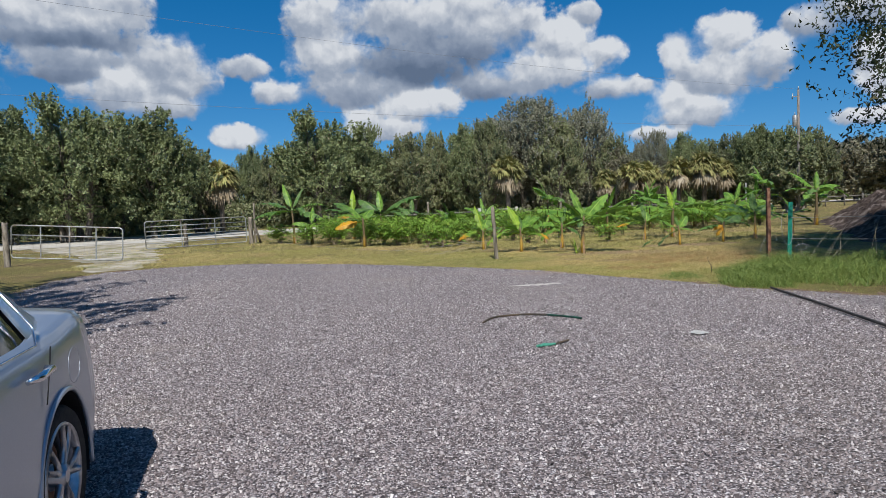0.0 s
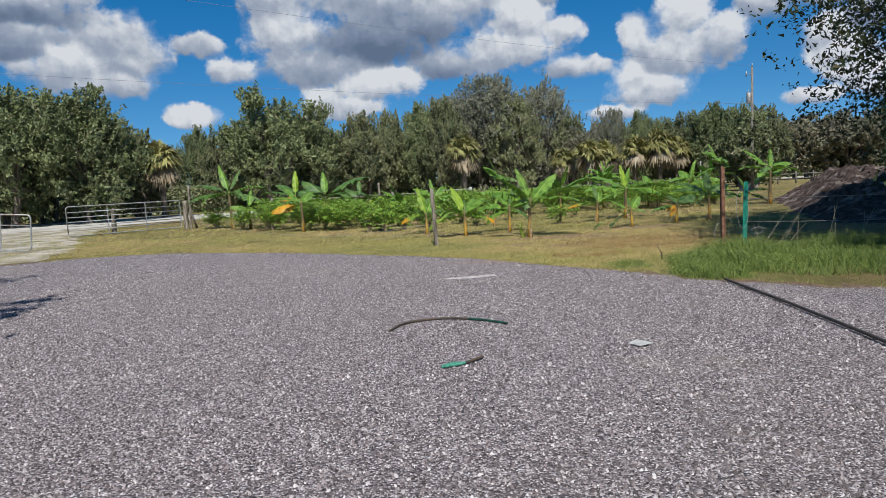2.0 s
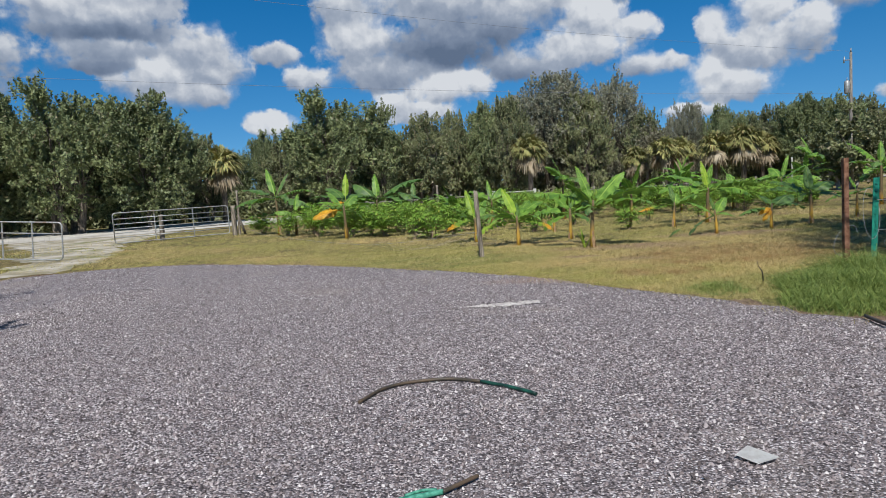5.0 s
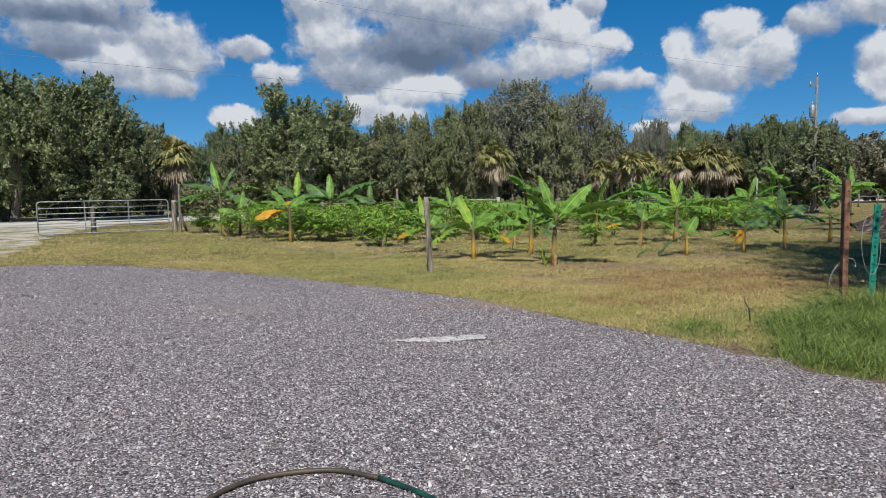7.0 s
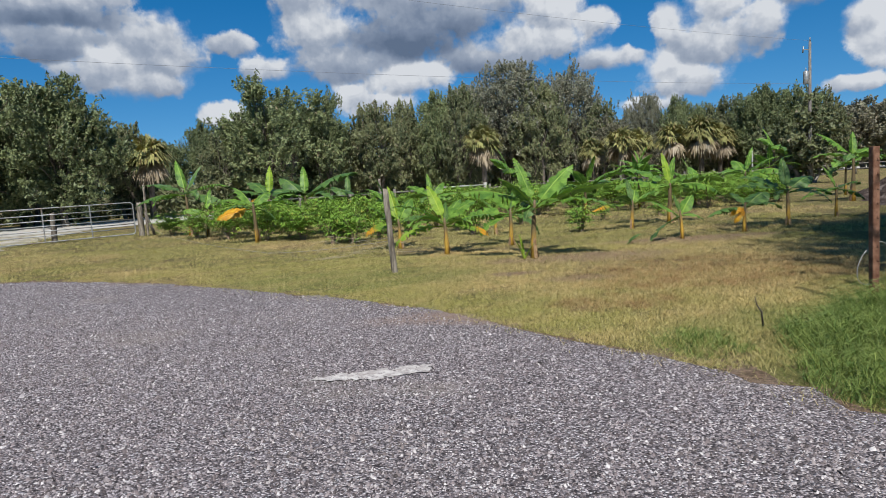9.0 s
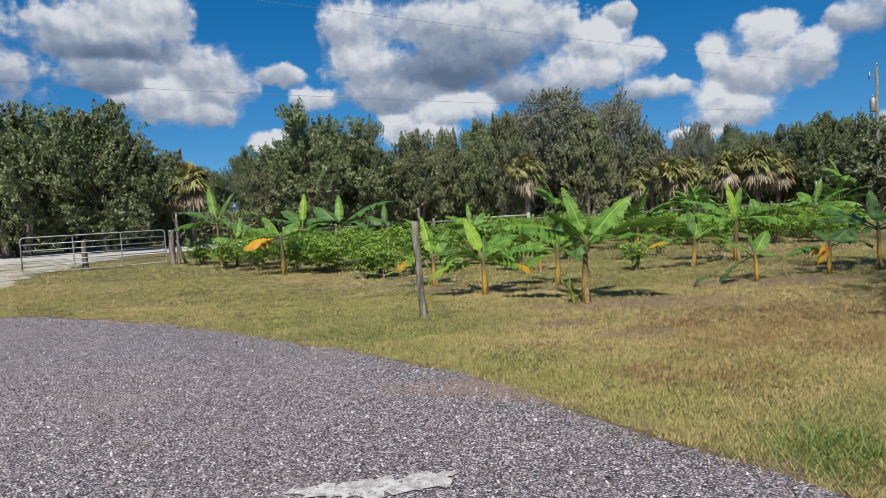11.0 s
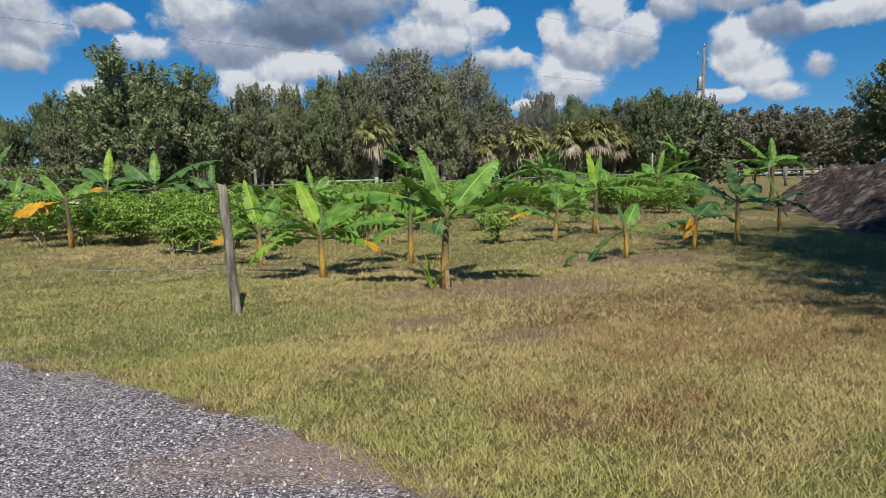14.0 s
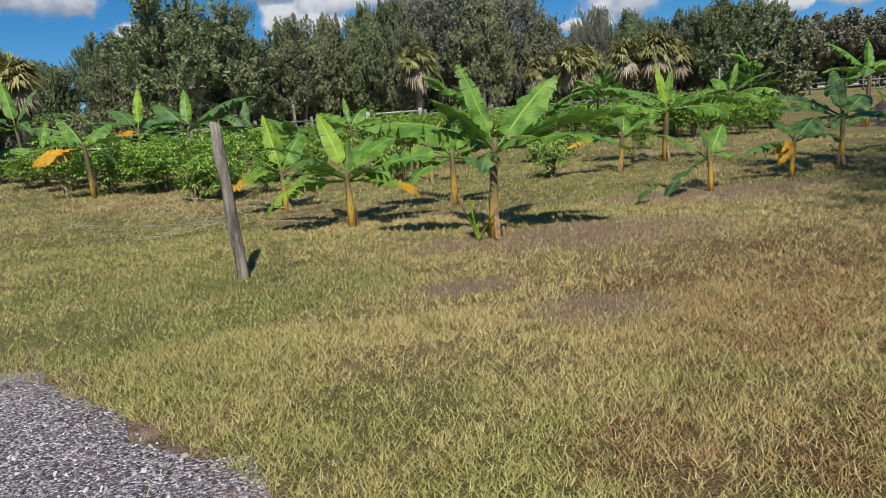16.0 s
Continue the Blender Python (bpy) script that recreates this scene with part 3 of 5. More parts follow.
def place_tree(source, x, y, size=1.0, turn=0.0, high=1.0, label="", group=""):
    ob = copy_thing(source, Matrix.Translation((x, y, 0)) @ Matrix.Rotation(radians(turn), 4, "Z") @ Matrix.Diagonal((size, size, size * high, 1)))
    return tagged(ob, label, group=group)


WOODS = "trees along the road"
oak_round = tree("oak_tree", 11, 10.0, 4.6, 66000, 0.125, M_OAK, M_BARK, 0.06, "round dark green live oak beyond the road", 120)
oak_tall = tree("oak_tree", 5, 11.5, 5.0, 66000, 0.130, M_OAK, M_BARK, 0.05, "upright bushy oak with dark green crown", 120, 4, 0.5, hollow=0.3)
oak_grey = tree("oak_tree", 23, 14.5, 6.0, 64000, 0.125, M_GREY_OAK, M_BARK, 0.10, "large grey-green oak with thin foliage and bare twigs", 170, 3, 0.6)
thicket = tree("thicket_tree", 31, 8.0, 3.6, 44000, 0.120, M_SCRUB, M_BARK, 0.04, "dense low tree with brownish green foliage", 80, 4, 0.6)
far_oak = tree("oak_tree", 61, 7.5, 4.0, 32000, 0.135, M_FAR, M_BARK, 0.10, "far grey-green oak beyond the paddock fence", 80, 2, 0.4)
SIZES = {oak_round: (4.6, 10.0), oak_tall: (5.0, 11.5), oak_grey: (6.0, 14.5), thicket: (3.6, 8.0), far_oak: (4.0, 7.5)}
used = set()
# azimuth from the start of the walk, distance, source, crown radius, height
for az, far, source, radius, high in [
        (-23.8, 53, oak_round, 3.7, 9.2), (-10.3, 67, oak_tall, 5.4, 12.0), (8.3, 83, oak_grey, 5.8, 15.6), (-2.7, 72, thicket, 3.4, 9.6), (31.4, 104, far_oak, 4.8, 8.2),
        (-29.4, 54, oak_tall, 3.9, 10.4), (-33.6, 56, oak_round, 4.6, 10.2), (-38, 55, oak_tall, 4.8, 10.6), (-43, 50, oak_round, 5.0, 10.0), (-48, 46, oak_tall, 4.6, 10.0),
        (-26.6, 60, thicket, 3.2, 8.4), (-20.2, 60, thicket, 2.6, 6.0), (-18.6, 76, oak_round, 3.4, 7.6), (-16.0, 80, oak_round, 2.9, 9.9), (-14.2, 74, thicket, 2.6, 6.8),
        (-6.4, 69, oak_tall, 2.4, 10.6), (-8.2, 75, oak_round, 3.4, 8.8), (-12.6, 82, thicket, 3.4, 8.2), (-0.4, 77, thicket, 2.9, 8.6), (-4.6, 82, oak_round, 3.0, 8.2),
        (2.4, 76, oak_round, 4.0, 11.4), (4.4, 74, thicket, 3.0, 9.2), (5.3, 85, oak_grey, 4.2, 12.8), (12.4, 84, oak_grey, 4.6, 13.6), (10.4, 79, thicket, 3.4, 9.6),
        (15.2, 80, thicket, 2.6, 7.6), (17.0, 80, far_oak, 3.0, 9.4), (18.4, 73, oak_grey, 2.0, 8.7), (20.8, 72, oak_round, 2.9, 8.5), (22.8, 76, thicket, 2.6, 6.2),
        (24.2, 70, thicket, 2.2, 6.2), (26.4, 68, oak_round, 3.3, 8.4), (28.4, 69, oak_tall, 2.4, 7.7), (30.0, 80, thicket, 2.6, 7.0),
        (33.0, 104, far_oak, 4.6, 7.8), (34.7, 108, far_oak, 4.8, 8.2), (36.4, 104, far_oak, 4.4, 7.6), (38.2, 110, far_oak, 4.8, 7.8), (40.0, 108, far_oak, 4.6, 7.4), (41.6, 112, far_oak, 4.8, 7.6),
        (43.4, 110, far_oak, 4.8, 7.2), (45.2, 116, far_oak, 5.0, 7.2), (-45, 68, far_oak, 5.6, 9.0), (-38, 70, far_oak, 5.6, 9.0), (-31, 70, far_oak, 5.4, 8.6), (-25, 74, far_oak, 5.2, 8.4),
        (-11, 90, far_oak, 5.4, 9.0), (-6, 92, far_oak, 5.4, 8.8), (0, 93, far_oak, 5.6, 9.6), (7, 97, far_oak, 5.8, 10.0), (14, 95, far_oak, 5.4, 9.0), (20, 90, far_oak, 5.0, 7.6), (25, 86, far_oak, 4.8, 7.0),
        (40.5, 54, oak_round, 3.8, 8.4), (42.2, 58, oak_tall, 3.6, 8.2), (46.0, 62, oak_round, 4.5, 9.4), (49.5, 60, oak_round, 4.6, 10.0), (53.5, 58, oak_tall, 5.0, 11.5), (58.5, 60, oak_round, 5.0, 11.0)]:
    r0, h0 = SIZES[source]
    stand = Matrix.Translation((far * math.sin(radians(az)), far * math.cos(radians(az)), 0)) @ Matrix.Rotation(radians(az * 37 % 360), 4, "Z") @ Matrix.Diagonal((radius / r0, radius / r0, high / h0 * (0.74 if source is far_oak and -46 < az < 28 else 1.0), 1))
    if source in used:
        tagged(copy_thing(source, stand), group=WOODS)
    else:
        source.matrix_basis = stand
        tagged(source, group=WOODS)
        used.add(source)

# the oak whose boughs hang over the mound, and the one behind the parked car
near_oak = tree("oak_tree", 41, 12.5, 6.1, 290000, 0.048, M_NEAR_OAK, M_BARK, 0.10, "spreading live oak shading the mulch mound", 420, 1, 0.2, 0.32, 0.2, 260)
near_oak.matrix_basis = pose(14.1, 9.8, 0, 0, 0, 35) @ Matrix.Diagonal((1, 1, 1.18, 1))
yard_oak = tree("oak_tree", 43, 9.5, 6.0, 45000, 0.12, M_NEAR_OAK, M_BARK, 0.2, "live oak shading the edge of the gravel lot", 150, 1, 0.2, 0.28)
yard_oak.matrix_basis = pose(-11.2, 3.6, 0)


def undergrowth():
    """Dark tangle at the foot of the woods."""
    rng = np.random.default_rng(8)
    line = [(-62, 44), (-45, 50), (-27, 59), (-15, 69), (1, 79), (19, 88), (45, 102), (75, 120), (105, 132)]
    pts = []
    for (ax, ay), (bx, by) in zip(line, line[1:]):
        length = math.hypot(bx - ax, by - ay)
        k = int(length * 800)
        f, depth = rng.uniform(size=k), rng.uniform(0, 9, size=k)
        lump = 0.55 + 0.45 * np.sin((ax + (bx - ax) * f) * 0.55) * np.sin((ax + (bx - ax) * f) * 0.21 + 1)
        nx, ny = -(by - ay) / length, (bx - ax) / length
        z = rng.uniform(0, 1, size=k) ** 1.3 * (1.3 + 2.6 * np.abs(lump))
        pts.append(np.stack([ax + (bx - ax) * f + nx * depth, ay + (by - ay) * f + ny * depth, z], 1))
    verts, faces = leaf_quads(rng, np.concatenate(pts), 0.22)
    mesh = quick_mesh("undergrowth", verts, faces)
    tagged(mesh_part("undergrowth", mesh, M_SCRUB), "dark tangled undergrowth at the foot of the woods", "undergrowth", kind="stuff")


undergrowth()


def sabal_palm(seed, height, label):
    """A cabbage palm: trunk, living fan fronds and a skirt of dead ones."""
    rng = np.random.default_rng(seed)
    root = empty("cabbage_palm")
    part("trunk", tube([(0, 0, -0.1), (0.05, 0, height * 0.4), (0, 0.05, height * 0.66)], [0.22, 0.18, 0.2], 9), M_BARK, root)
    hub = np.array([0, 0, height * 0.70])

    def fans(count, el0, el1, reach):
        vs, fs = [], []
        for _ in range(count):
            az, el = rng.uniform(0, 2 * math.pi), radians(rng.uniform(el0, el1))
            d = np.array([math.cos(az) * math.cos(el), math.sin(az) * math.cos(el), math.sin(el)])
            side = np.cross(d, [0, 0, 1.0])
            side /= np.linalg.norm(side)
            up = np.cross(side, d)
            base = hub + d * reach * rng.uniform(0.35, 0.7)
            roll = rng.uniform(-0.9, 0.9)
            side = side * math.cos(roll) + up * math.sin(roll)
            for k in range(15):
                a = radians(-75 + 150 * k / 14)
                ray = d * math.cos(a) + side * math.sin(a)
                n = reach * 0.75 * (0.65 + 0.35 * math.cos(a)) * rng.uniform(0.85, 1.1)
                tip = base + ray * n + np.array([0, 0, -0.34 * n]) * rng.uniform(0.3, 2.0)
                mid = base + ray * n * 0.55 + up * 0.04
                w = np.cross(ray, up) * 0.075
                i = len(vs)
                vs += [base, mid - w, tip, mid + w]
                fs.append((i, i + 1, i + 2, i + 3))
            w = side * 0.03
            i = len(vs)
            vs += [hub - w, hub + w, base + w, base - w]
            fs.append((i, i + 1, i + 2, i + 3))
        return quick_mesh("fronds", vs, fs)
    mesh_part("fronds", fans(56, -20, 88, height * 0.215), M_PALM, root)
    mesh_part("dead_fronds", fans(24, -85, -40, height * 0.225), M_DEAD_PALM, root, "hanging straw-coloured dead fronds")
    return tagged(root, label, "palm tree", group="cabbage palms")


palm_source = sabal_palm(3, 6.6, "cabbage palm with yellowish fans and dead skirt")
palm_source.matrix_basis = pose(-18.3, 54.4, 0, 0, 0, 10) @ Matrix.Diagonal((1.08, 1.08, 0.98, 1))
for x, y, size, turn in [(7.4, 70.0, 1.18, 50), (18.4, 61.5, 0.9, 120), (22.4, 60.5, 0.92, 200), (24.6, 60.2, 1.0, 280), (26.6, 61.2, 0.88, 330), (20.6, 64.0, 0.9, 15), (16.6, 64, 0.8, 260)]:
    place_tree(palm_source, x, y, size, turn, 0.94)
bush = tree("roadside_bush", 51, 4.2, 2.2, 16000, 0.13, M_SCRUB, M_PALE_BARK, 0.02, "light green feathery roadside bush", 60, 5, 0.3)
bush.matrix_basis = pose(27.0, 49.4, 0) @ Matrix.Diagonal((1.15, 1.15, 1.2, 1))

# ---- banana plants ----
def banana_leaf_mesh(rng, length, width, arch, fold, tears=5):
    """A leaf that starts at the origin along +x and rises or droops with its arch: midrib, two half blades, torn rim."""
    n, rows = 16, []
    angle, p = 0.0, np.array([0.0, 0.0, 0.0])
    for i in range(n + 1):
        f = i / n
        g = max(0.0, (f - 0.20) / 0.80)
        w = width * 0.5 * (math.sin(math.pi * min(1.0, g ** 0.62)) ** 0.6 if 0 < g < 1 else 0.0)
        rows.append((p.copy(), angle, w if g > 0 else 0.012))
        angle -= arch / n * (0.4 + 1.2 * f)
        p = p + np.array([math.cos(angle), 0, math.sin(angle)]) * length / n
    torn = set(rng.choice(np.arange(5, n), size=min(tears, n - 6), replace=False).tolist()) if tears else set()
    verts, faces, uvs = [], [], []
    for side in (-1, 1):
        prev = None
        for i, (q, ang, w) in enumerate(rows):
            up = np.array([-math.sin(ang), 0, math.cos(ang)])
            wave = 0.05 * width * math.sin(i * 1.9 + side)
            strip = []
            for k, across in enumerate((0.03, 0.55, 1.0)):
                lift = fold * across * w - 0.25 * w * across ** 2 + (wave if k == 2 else 0.0)
                back = np.array([math.cos(ang), 0, math.sin(ang)]) * w * 0.25 * across
                verts.append(q + np.array([0, side * w * across, 0]) + up * lift - back * (0.5 if i < n else 0))
                uvs.append((side * across, i / n))
                strip.append(len(verts) - 1)
            if prev:
                for k in range(2):
                    a, b, c, d = prev[k], prev[k + 1], strip[k + 1], strip[k]
                    faces.append((a, b, c, d) if side > 0 else (d, c, b, a))
            if i in torn and rng.random() < 0.75:
                gap = []
                for k, idx in enumerate(strip):
                    verts.append(verts[idx] + np.array([0.05 * length * k * 0.25, 0, -0.16 * w * k]))
                    uvs.append(uvs[idx])
                    gap.append(len(verts) - 1)
                gap[0] = strip[0]
                strip = gap
            prev = strip
    mid = len(verts)
    for i, (q, ang, w) in enumerate(rows):
        r = 0.020 * (1 - 0.8 * i / n)
        for dy, dz in ((-r, 0.004), (0, -r * 1.3), (r, 0.004)):
            verts.append(q + np.array([0, dy, dz]))
            uvs.append((0.0, i / n))
    for i in range(n):
        for k in range(2):
            a = mid + i * 3 + k
            faces.append((a, a + 3, a + 4, a + 1))
    return quick_mesh("leaf", verts, faces, uvs, True)


def banana(x, y, trunk, leaves, girth=0.07, lean=(0.0, 0.0), label="", turn=0.0, seed=None, sheath=True, sucker=False):
    """leaves: (azimuth, rise at the stem, length, arch, look); azimuth 0 points to +x and 90 away from the lot."""
    rng = np.random.default_rng(seed if seed is not None else int(abs(x * 97 + y * 13)) + 1)
    root = empty("banana_plant", x, y, 0, turn)
    top = Vector((lean[0], lean[1], trunk))
    part("stem", tube([(0, 0, -0.05), (lean[0] * 0.15, lean[1] * 0.2, trunk * 0.3), (lean[0] * 0.55, lean[1] * 0.6, trunk * 0.7), top, top + Vector((lean[0] * 0.2, 0, 0.1))],
                      [girth * 0.80, girth * 0.68, girth * 0.56, girth * 0.48, girth * 0.2], 10), M_STEM, root)
    for az, rise, length, arch, kind in leaves:
        wide = length * rng.uniform(0.37, 0.46) * (0.58 if rise >= 66 else 0.95)
        mesh = banana_leaf_mesh(rng, length * (1.05 if kind == "y" else 1.28), wide * (0.9 if kind == "y" else 1.12), radians(arch * 1.25 + 8), rng.uniform(-0.35, 0.45), int(rng.integers(5, 10)))
        mat = {"g": M_LEAF, "d": M_LEAF_DARK, "l": M_LEAF_LIME, "y": M_LEAF_GOLD, "t": M_LEAF_TIP}[kind]
        ob = mesh_part("leaf", mesh, mat, root, {"y": "yellowed drooping leaf", "t": "green leaf with yellowed tip", "l": "lime young leaf"}.get(kind, ""))
        ob.matrix_basis = Matrix.Translation(top - Vector((0, 0, rng.uniform(0.0, 0.08)))) @ Matrix.Rotation(radians(az), 4, "Z") @ Matrix.Rotation(radians(-(rise - 12 if rise < 68 else rise - 6)), 4, "Y") @ Matrix.Rotation(radians(rng.uniform(-28, 28) if kind != "y" else -52), 4, "X")
    if sheath:
        for k in range(3):
            bm = bmesh.new()
            a = rng.uniform(0, 6.28)
            d = Vector((math.cos(a), math.sin(a), 0))
            h = trunk * rng.uniform(0.18, 0.40)
            side = Vector((-d.y, d.x, 0)) * girth * 0.6
            rows = [(0.72, 0.55, h), (0.95, 0.8, h * 0.5), (1.25, 0.7, 0.01)]
            vs = [[bm.verts.new(d * girth * out + side * wide * s + Vector((0, 0, z))) for s in (-1, 0.1, 1)] for out, wide, z in rows]
            for a, b in zip(vs, vs[1:]):
                for m in range(2):
                    bm.faces.new((a[m], a[m + 1], b[m + 1], b[m]))
            part("dry_sheath", bm, M_SHEATH, root, "dry brown peeling leaf sheath")
    if sucker:
        for az, rise, length in ((200, 70, 0.42), (120, 80, 0.46), (330, 60, 0.35)):
            ob = mesh_part("sucker_leaf", banana_leaf_mesh(rng, length, 0.06, 0.3, 0.4, 0), M_LEAF_LIME, root)
            ob.matrix_basis = Matrix.Translation((-0.18, -0.05, 0.02)) @ Matrix.Rotation(radians(az), 4, "Z") @ Matrix.Rotation(radians(-rise), 4, "Y")
    return tagged(root, label or "young banana plant with broad green leaves in mown grass", "banana plant", group="banana plants")


banana(4.02, 18.38, 0.98, [(180, 42, 1.1, 28, "g"), (205, 62, 0.75, 20, "g"), (128, 74, 0.85, 10, "g"), (35, 56, 1.05, 10, "g"), (10, 40, 1.2, 30, "g"), (352, 30, 1.2, 38, "g"), (250, 30, 0.5, 60, "d"), (300, 50, 0.5, 40, "g"), (95, 40, 0.8, 50, "d")],
       0.075, (0.05, 0.0), "tall banana plant with a small sucker at its yellow stem", sucker=True)
banana(2.46, 19.8, 0.66, [(188, 22, 0.95, 55, "l"), (165, 48, 0.90, 25, "g"), (128, 68, 0.80, 15, "l"), (35, 52, 0.80, 25, "g"), (10, 35, 1.0, 30, "g"), (352, 18, 0.80, 45, "t"), (205, 45, 0.75, 60, "g"), (80, 70, 0.5, 20, "d"), (222, 38, 0.7, 45, "g"), (318, 40, 0.65, 45, "g"), (60, 62, 0.7, 20, "g")],
       0.075, (-0.02, 0.02), "banana plant with lime young leaf and dark lower stem")
banana(1.42, 21.6, 0.60, [(190, 15, 0.68, 40, "t"), (150, 55, 0.85, 25, "g"), (100, 75, 0.75, 15, "g"), (60, 65, 0.75, 25, "g"), (15, 50, 0.6, 60, "d"), (230, 60, 0.5, 50, "d"), (130, 80, 0.8, 10, "l")],
       0.07, (-0.02, 0), "banana plant with a yellowed lower leaf")
banana(3.93, 20.95, 0.72, [(180, 25, 0.95, 40, "g"), (200, 10, 0.7, 60, "g"), (350, 10, 0.7, 70, "d"), (120, 60, 0.75, 25, "g"), (30, 45, 0.8, 40, "g"), (60, 70, 0.6, 20, "d")], 0.07, (0.0, 0))
banana(3.87, 23.9, 0.62, [(185, 20, 0.6, 50, "g"), (10, 20, 0.6, 55, "g"), (120, 60, 0.6, 30, "g"), (60, 70, 0.55, 20, "t")], 0.06, (0, 0), "small banana plant with pale stem")
banana(7.3, 23.1, 0.66, [(182, 20, 0.85, 25, "t"), (200, 50, 0.6, 45, "d"), (100, 75, 0.6, 15, "d"), (30, 50, 0.75, 30, "g"), (350, 35, 0.6, 60, "g"), (60, 60, 0.6, 30, "g")], 0.065, (0.03, 0), "young banana plant with pale stem")
banana(8.75, 24.4, 1.0, [(178, 38, 1.25, 45, "g"), (158, 55, 1.15, 35, "g"), (100, 82, 0.85, 10, "l"), (60, 75, 0.8, 15, "g"), (15, 40, 1.3, 45, "g"), (350, 30, 1.2, 55, "g"), (215, 40, 0.9, 70, "g"), (300, 55, 0.7, 40, "g")], 0.09, (0.03, 0), "tall banana plant with golden yellow stem")
banana(7.5, 20.25, 0.52, [(192, -5, 0.85, 35, "d"), (140, 55, 0.65, 25, "g"), (40, 60, 0.62, 20, "g"), (10, 20, 0.5, 35, "g"), (95, 75, 0.4, 15, "d")], 0.055, (-0.04, 0), "small banana plant beside bare soil")
banana(9.12, 20.85, 0.56, [(175, 22, 0.7, 35, "d"), (35, 42, 0.95, 25, "d"), (15, 30, 0.85, 40, "d"), (200, 5, 0.4, 80, "y"), (190, -40, 0.42, 30, "y"), (100, 60, 0.5, 30, "d")], 0.06, (0.02, 0), "young banana plant with withered orange leaf")
banana(10.58, 21.7, 0.82, [(178, 38, 0.95, 30, "d"), (150, 50, 0.9, 30, "d"), (30, 42, 1.0, 25, "d"), (10, 30, 0.95, 40, "g"), (80, 70, 0.8, 15, "d"), (330, 25, 0.8, 55, "d"), (220, 30, 0.7, 50, "d")], 0.07, (-0.02, 0), "banana plant with dark leaves near the mound")
banana(12.6, 23.1, 0.75, [(170, 20, 0.7, 40, "g"), (30, 35, 0.8, 30, "d"), (100, 70, 0.6, 15, "g"), (345, 15, 0.6, 50, "d"), (215, 30, 0.55, 50, "g")], 0.06)
banana(16.9, 29.0, 1.5, [(175, 40, 1.15, 40, "g"), (130, 65, 1.2, 20, "g"), (20, 42, 1.3, 40, "g"), (350, 30, 1.1, 55, "g"), (70, 75, 0.9, 15, "g"), (230, 40, 0.9, 60, "d"), (300, 40, 0.9, 60, "g")], 0.10, (0, 0), "full-grown banana plant at the field's edge")
banana(-3.05, 25.8, 1.08, [(184, 6, 1.15, 18, "y"), (165, 45, 0.95, 40, "g"), (135, 65, 0.9, 25, "g"), (60, 60, 0.8, 35, "g"), (15, 35, 0.95, 40, "g"), (350, 15, 0.7, 60, "d"), (205, 45, 0.7, 60, "d")], 0.085, (-0.03, 0), "banana plant with one large yellow leaf")
banana(-7.12, 31.5, 1.55, [(182, 25, 1.53, 35, "d"), (172, 45, 1.53, 35, "d"), (125, 70, 1.38, 15, "g"), (70, 70, 1.18, 20, "d"), (15, 45, 1.49, 50, "g"), (352, 25, 1.42, 60, "d"), (215, 30, 1.15, 60, "g"), (300, 40, 1.06, 60, "d")], 0.09, (-0.05, 0), "tall banana plant beside the gate post")
banana(-6.0, 30.2, 0.9, [(170, 40, 0.9, 40, "g"), (100, 70, 0.9, 20, "g"), (30, 45, 0.9, 45, "g"), (200, 20, 0.6, 60, "d"), (340, 25, 0.7, 50, "g")], 0.07)
banana(-4.5, 33.4, 1.25, [(185, 20, 0.8, 30, "y"), (85, 80, 1.15, 10, "l"), (165, 45, 1.53, 45, "d"), (20, 40, 1.42, 50, "d"), (140, 60, 1.42, 40, "d"), (350, 20, 1.18, 60, "d")], 0.085, (0, 0), "banana plant with pale upright leaf and yellow frond")
banana(-3.1, 33.8, 1.15, [(180, 42, 1.77, 45, "d"), (150, 60, 1.53, 35, "d"), (95, 78, 1.26, 20, "g"), (25, 55, 2.01, 35, "d"), (0, 40, 1.89, 55, "d"), (320, 40, 1.42, 60, "d"), (215, 40, 1.38, 60, "g")], 0.085)
banana(-1.5, 35.2, 1.05, [(175, 35, 1.18, 50, "d"), (20, 35, 1.30, 45, "d"), (90, 75, 0.94, 15, "d"), (350, 25, 1.06, 55, "d"), (140, 60, 1.06, 40, "d")], 0.08)
BACK = [(180, 38, 1.05, 45, "g"), (150, 55, 0.95, 30, "g"), (95, 78, 0.85, 12, "g"), (40, 60, 0.95, 30, "g"), (8, 38, 1.1, 45, "g"), (345, 28, 0.95, 55, "g"), (220, 35, 0.8, 60, "d")]
for k, (x, y, h, turn) in enumerate([(2.2, 32.0, 0.9, 20), (5.2, 31.2, 1.7, 80), (7.8, 30.2, 1.0, 200), (10.2, 31.5, 1.25, 130), (12.4, 31.6, 0.9, 30), (15.2, 33.3, 1.1, 300),
                                     (17.6, 36.0, 1.35, 160), (12.0, 37.5, 1.6, 250), (20.5, 41.0, 2.2, 60), (0.6, 31.0, 0.8, 110), (14.0, 43.0, 1.6, 10), (19.2, 33.0, 1.2, 220)]):
    banana(x, y, h, [(az + turn, rise, length * (1.0 + 0.1 * (k % 3)), arch, kind) for az, rise, length, arch, kind in BACK], 0.075, (0, 0), "banana plant among low shrubs", 0, 300 + k)


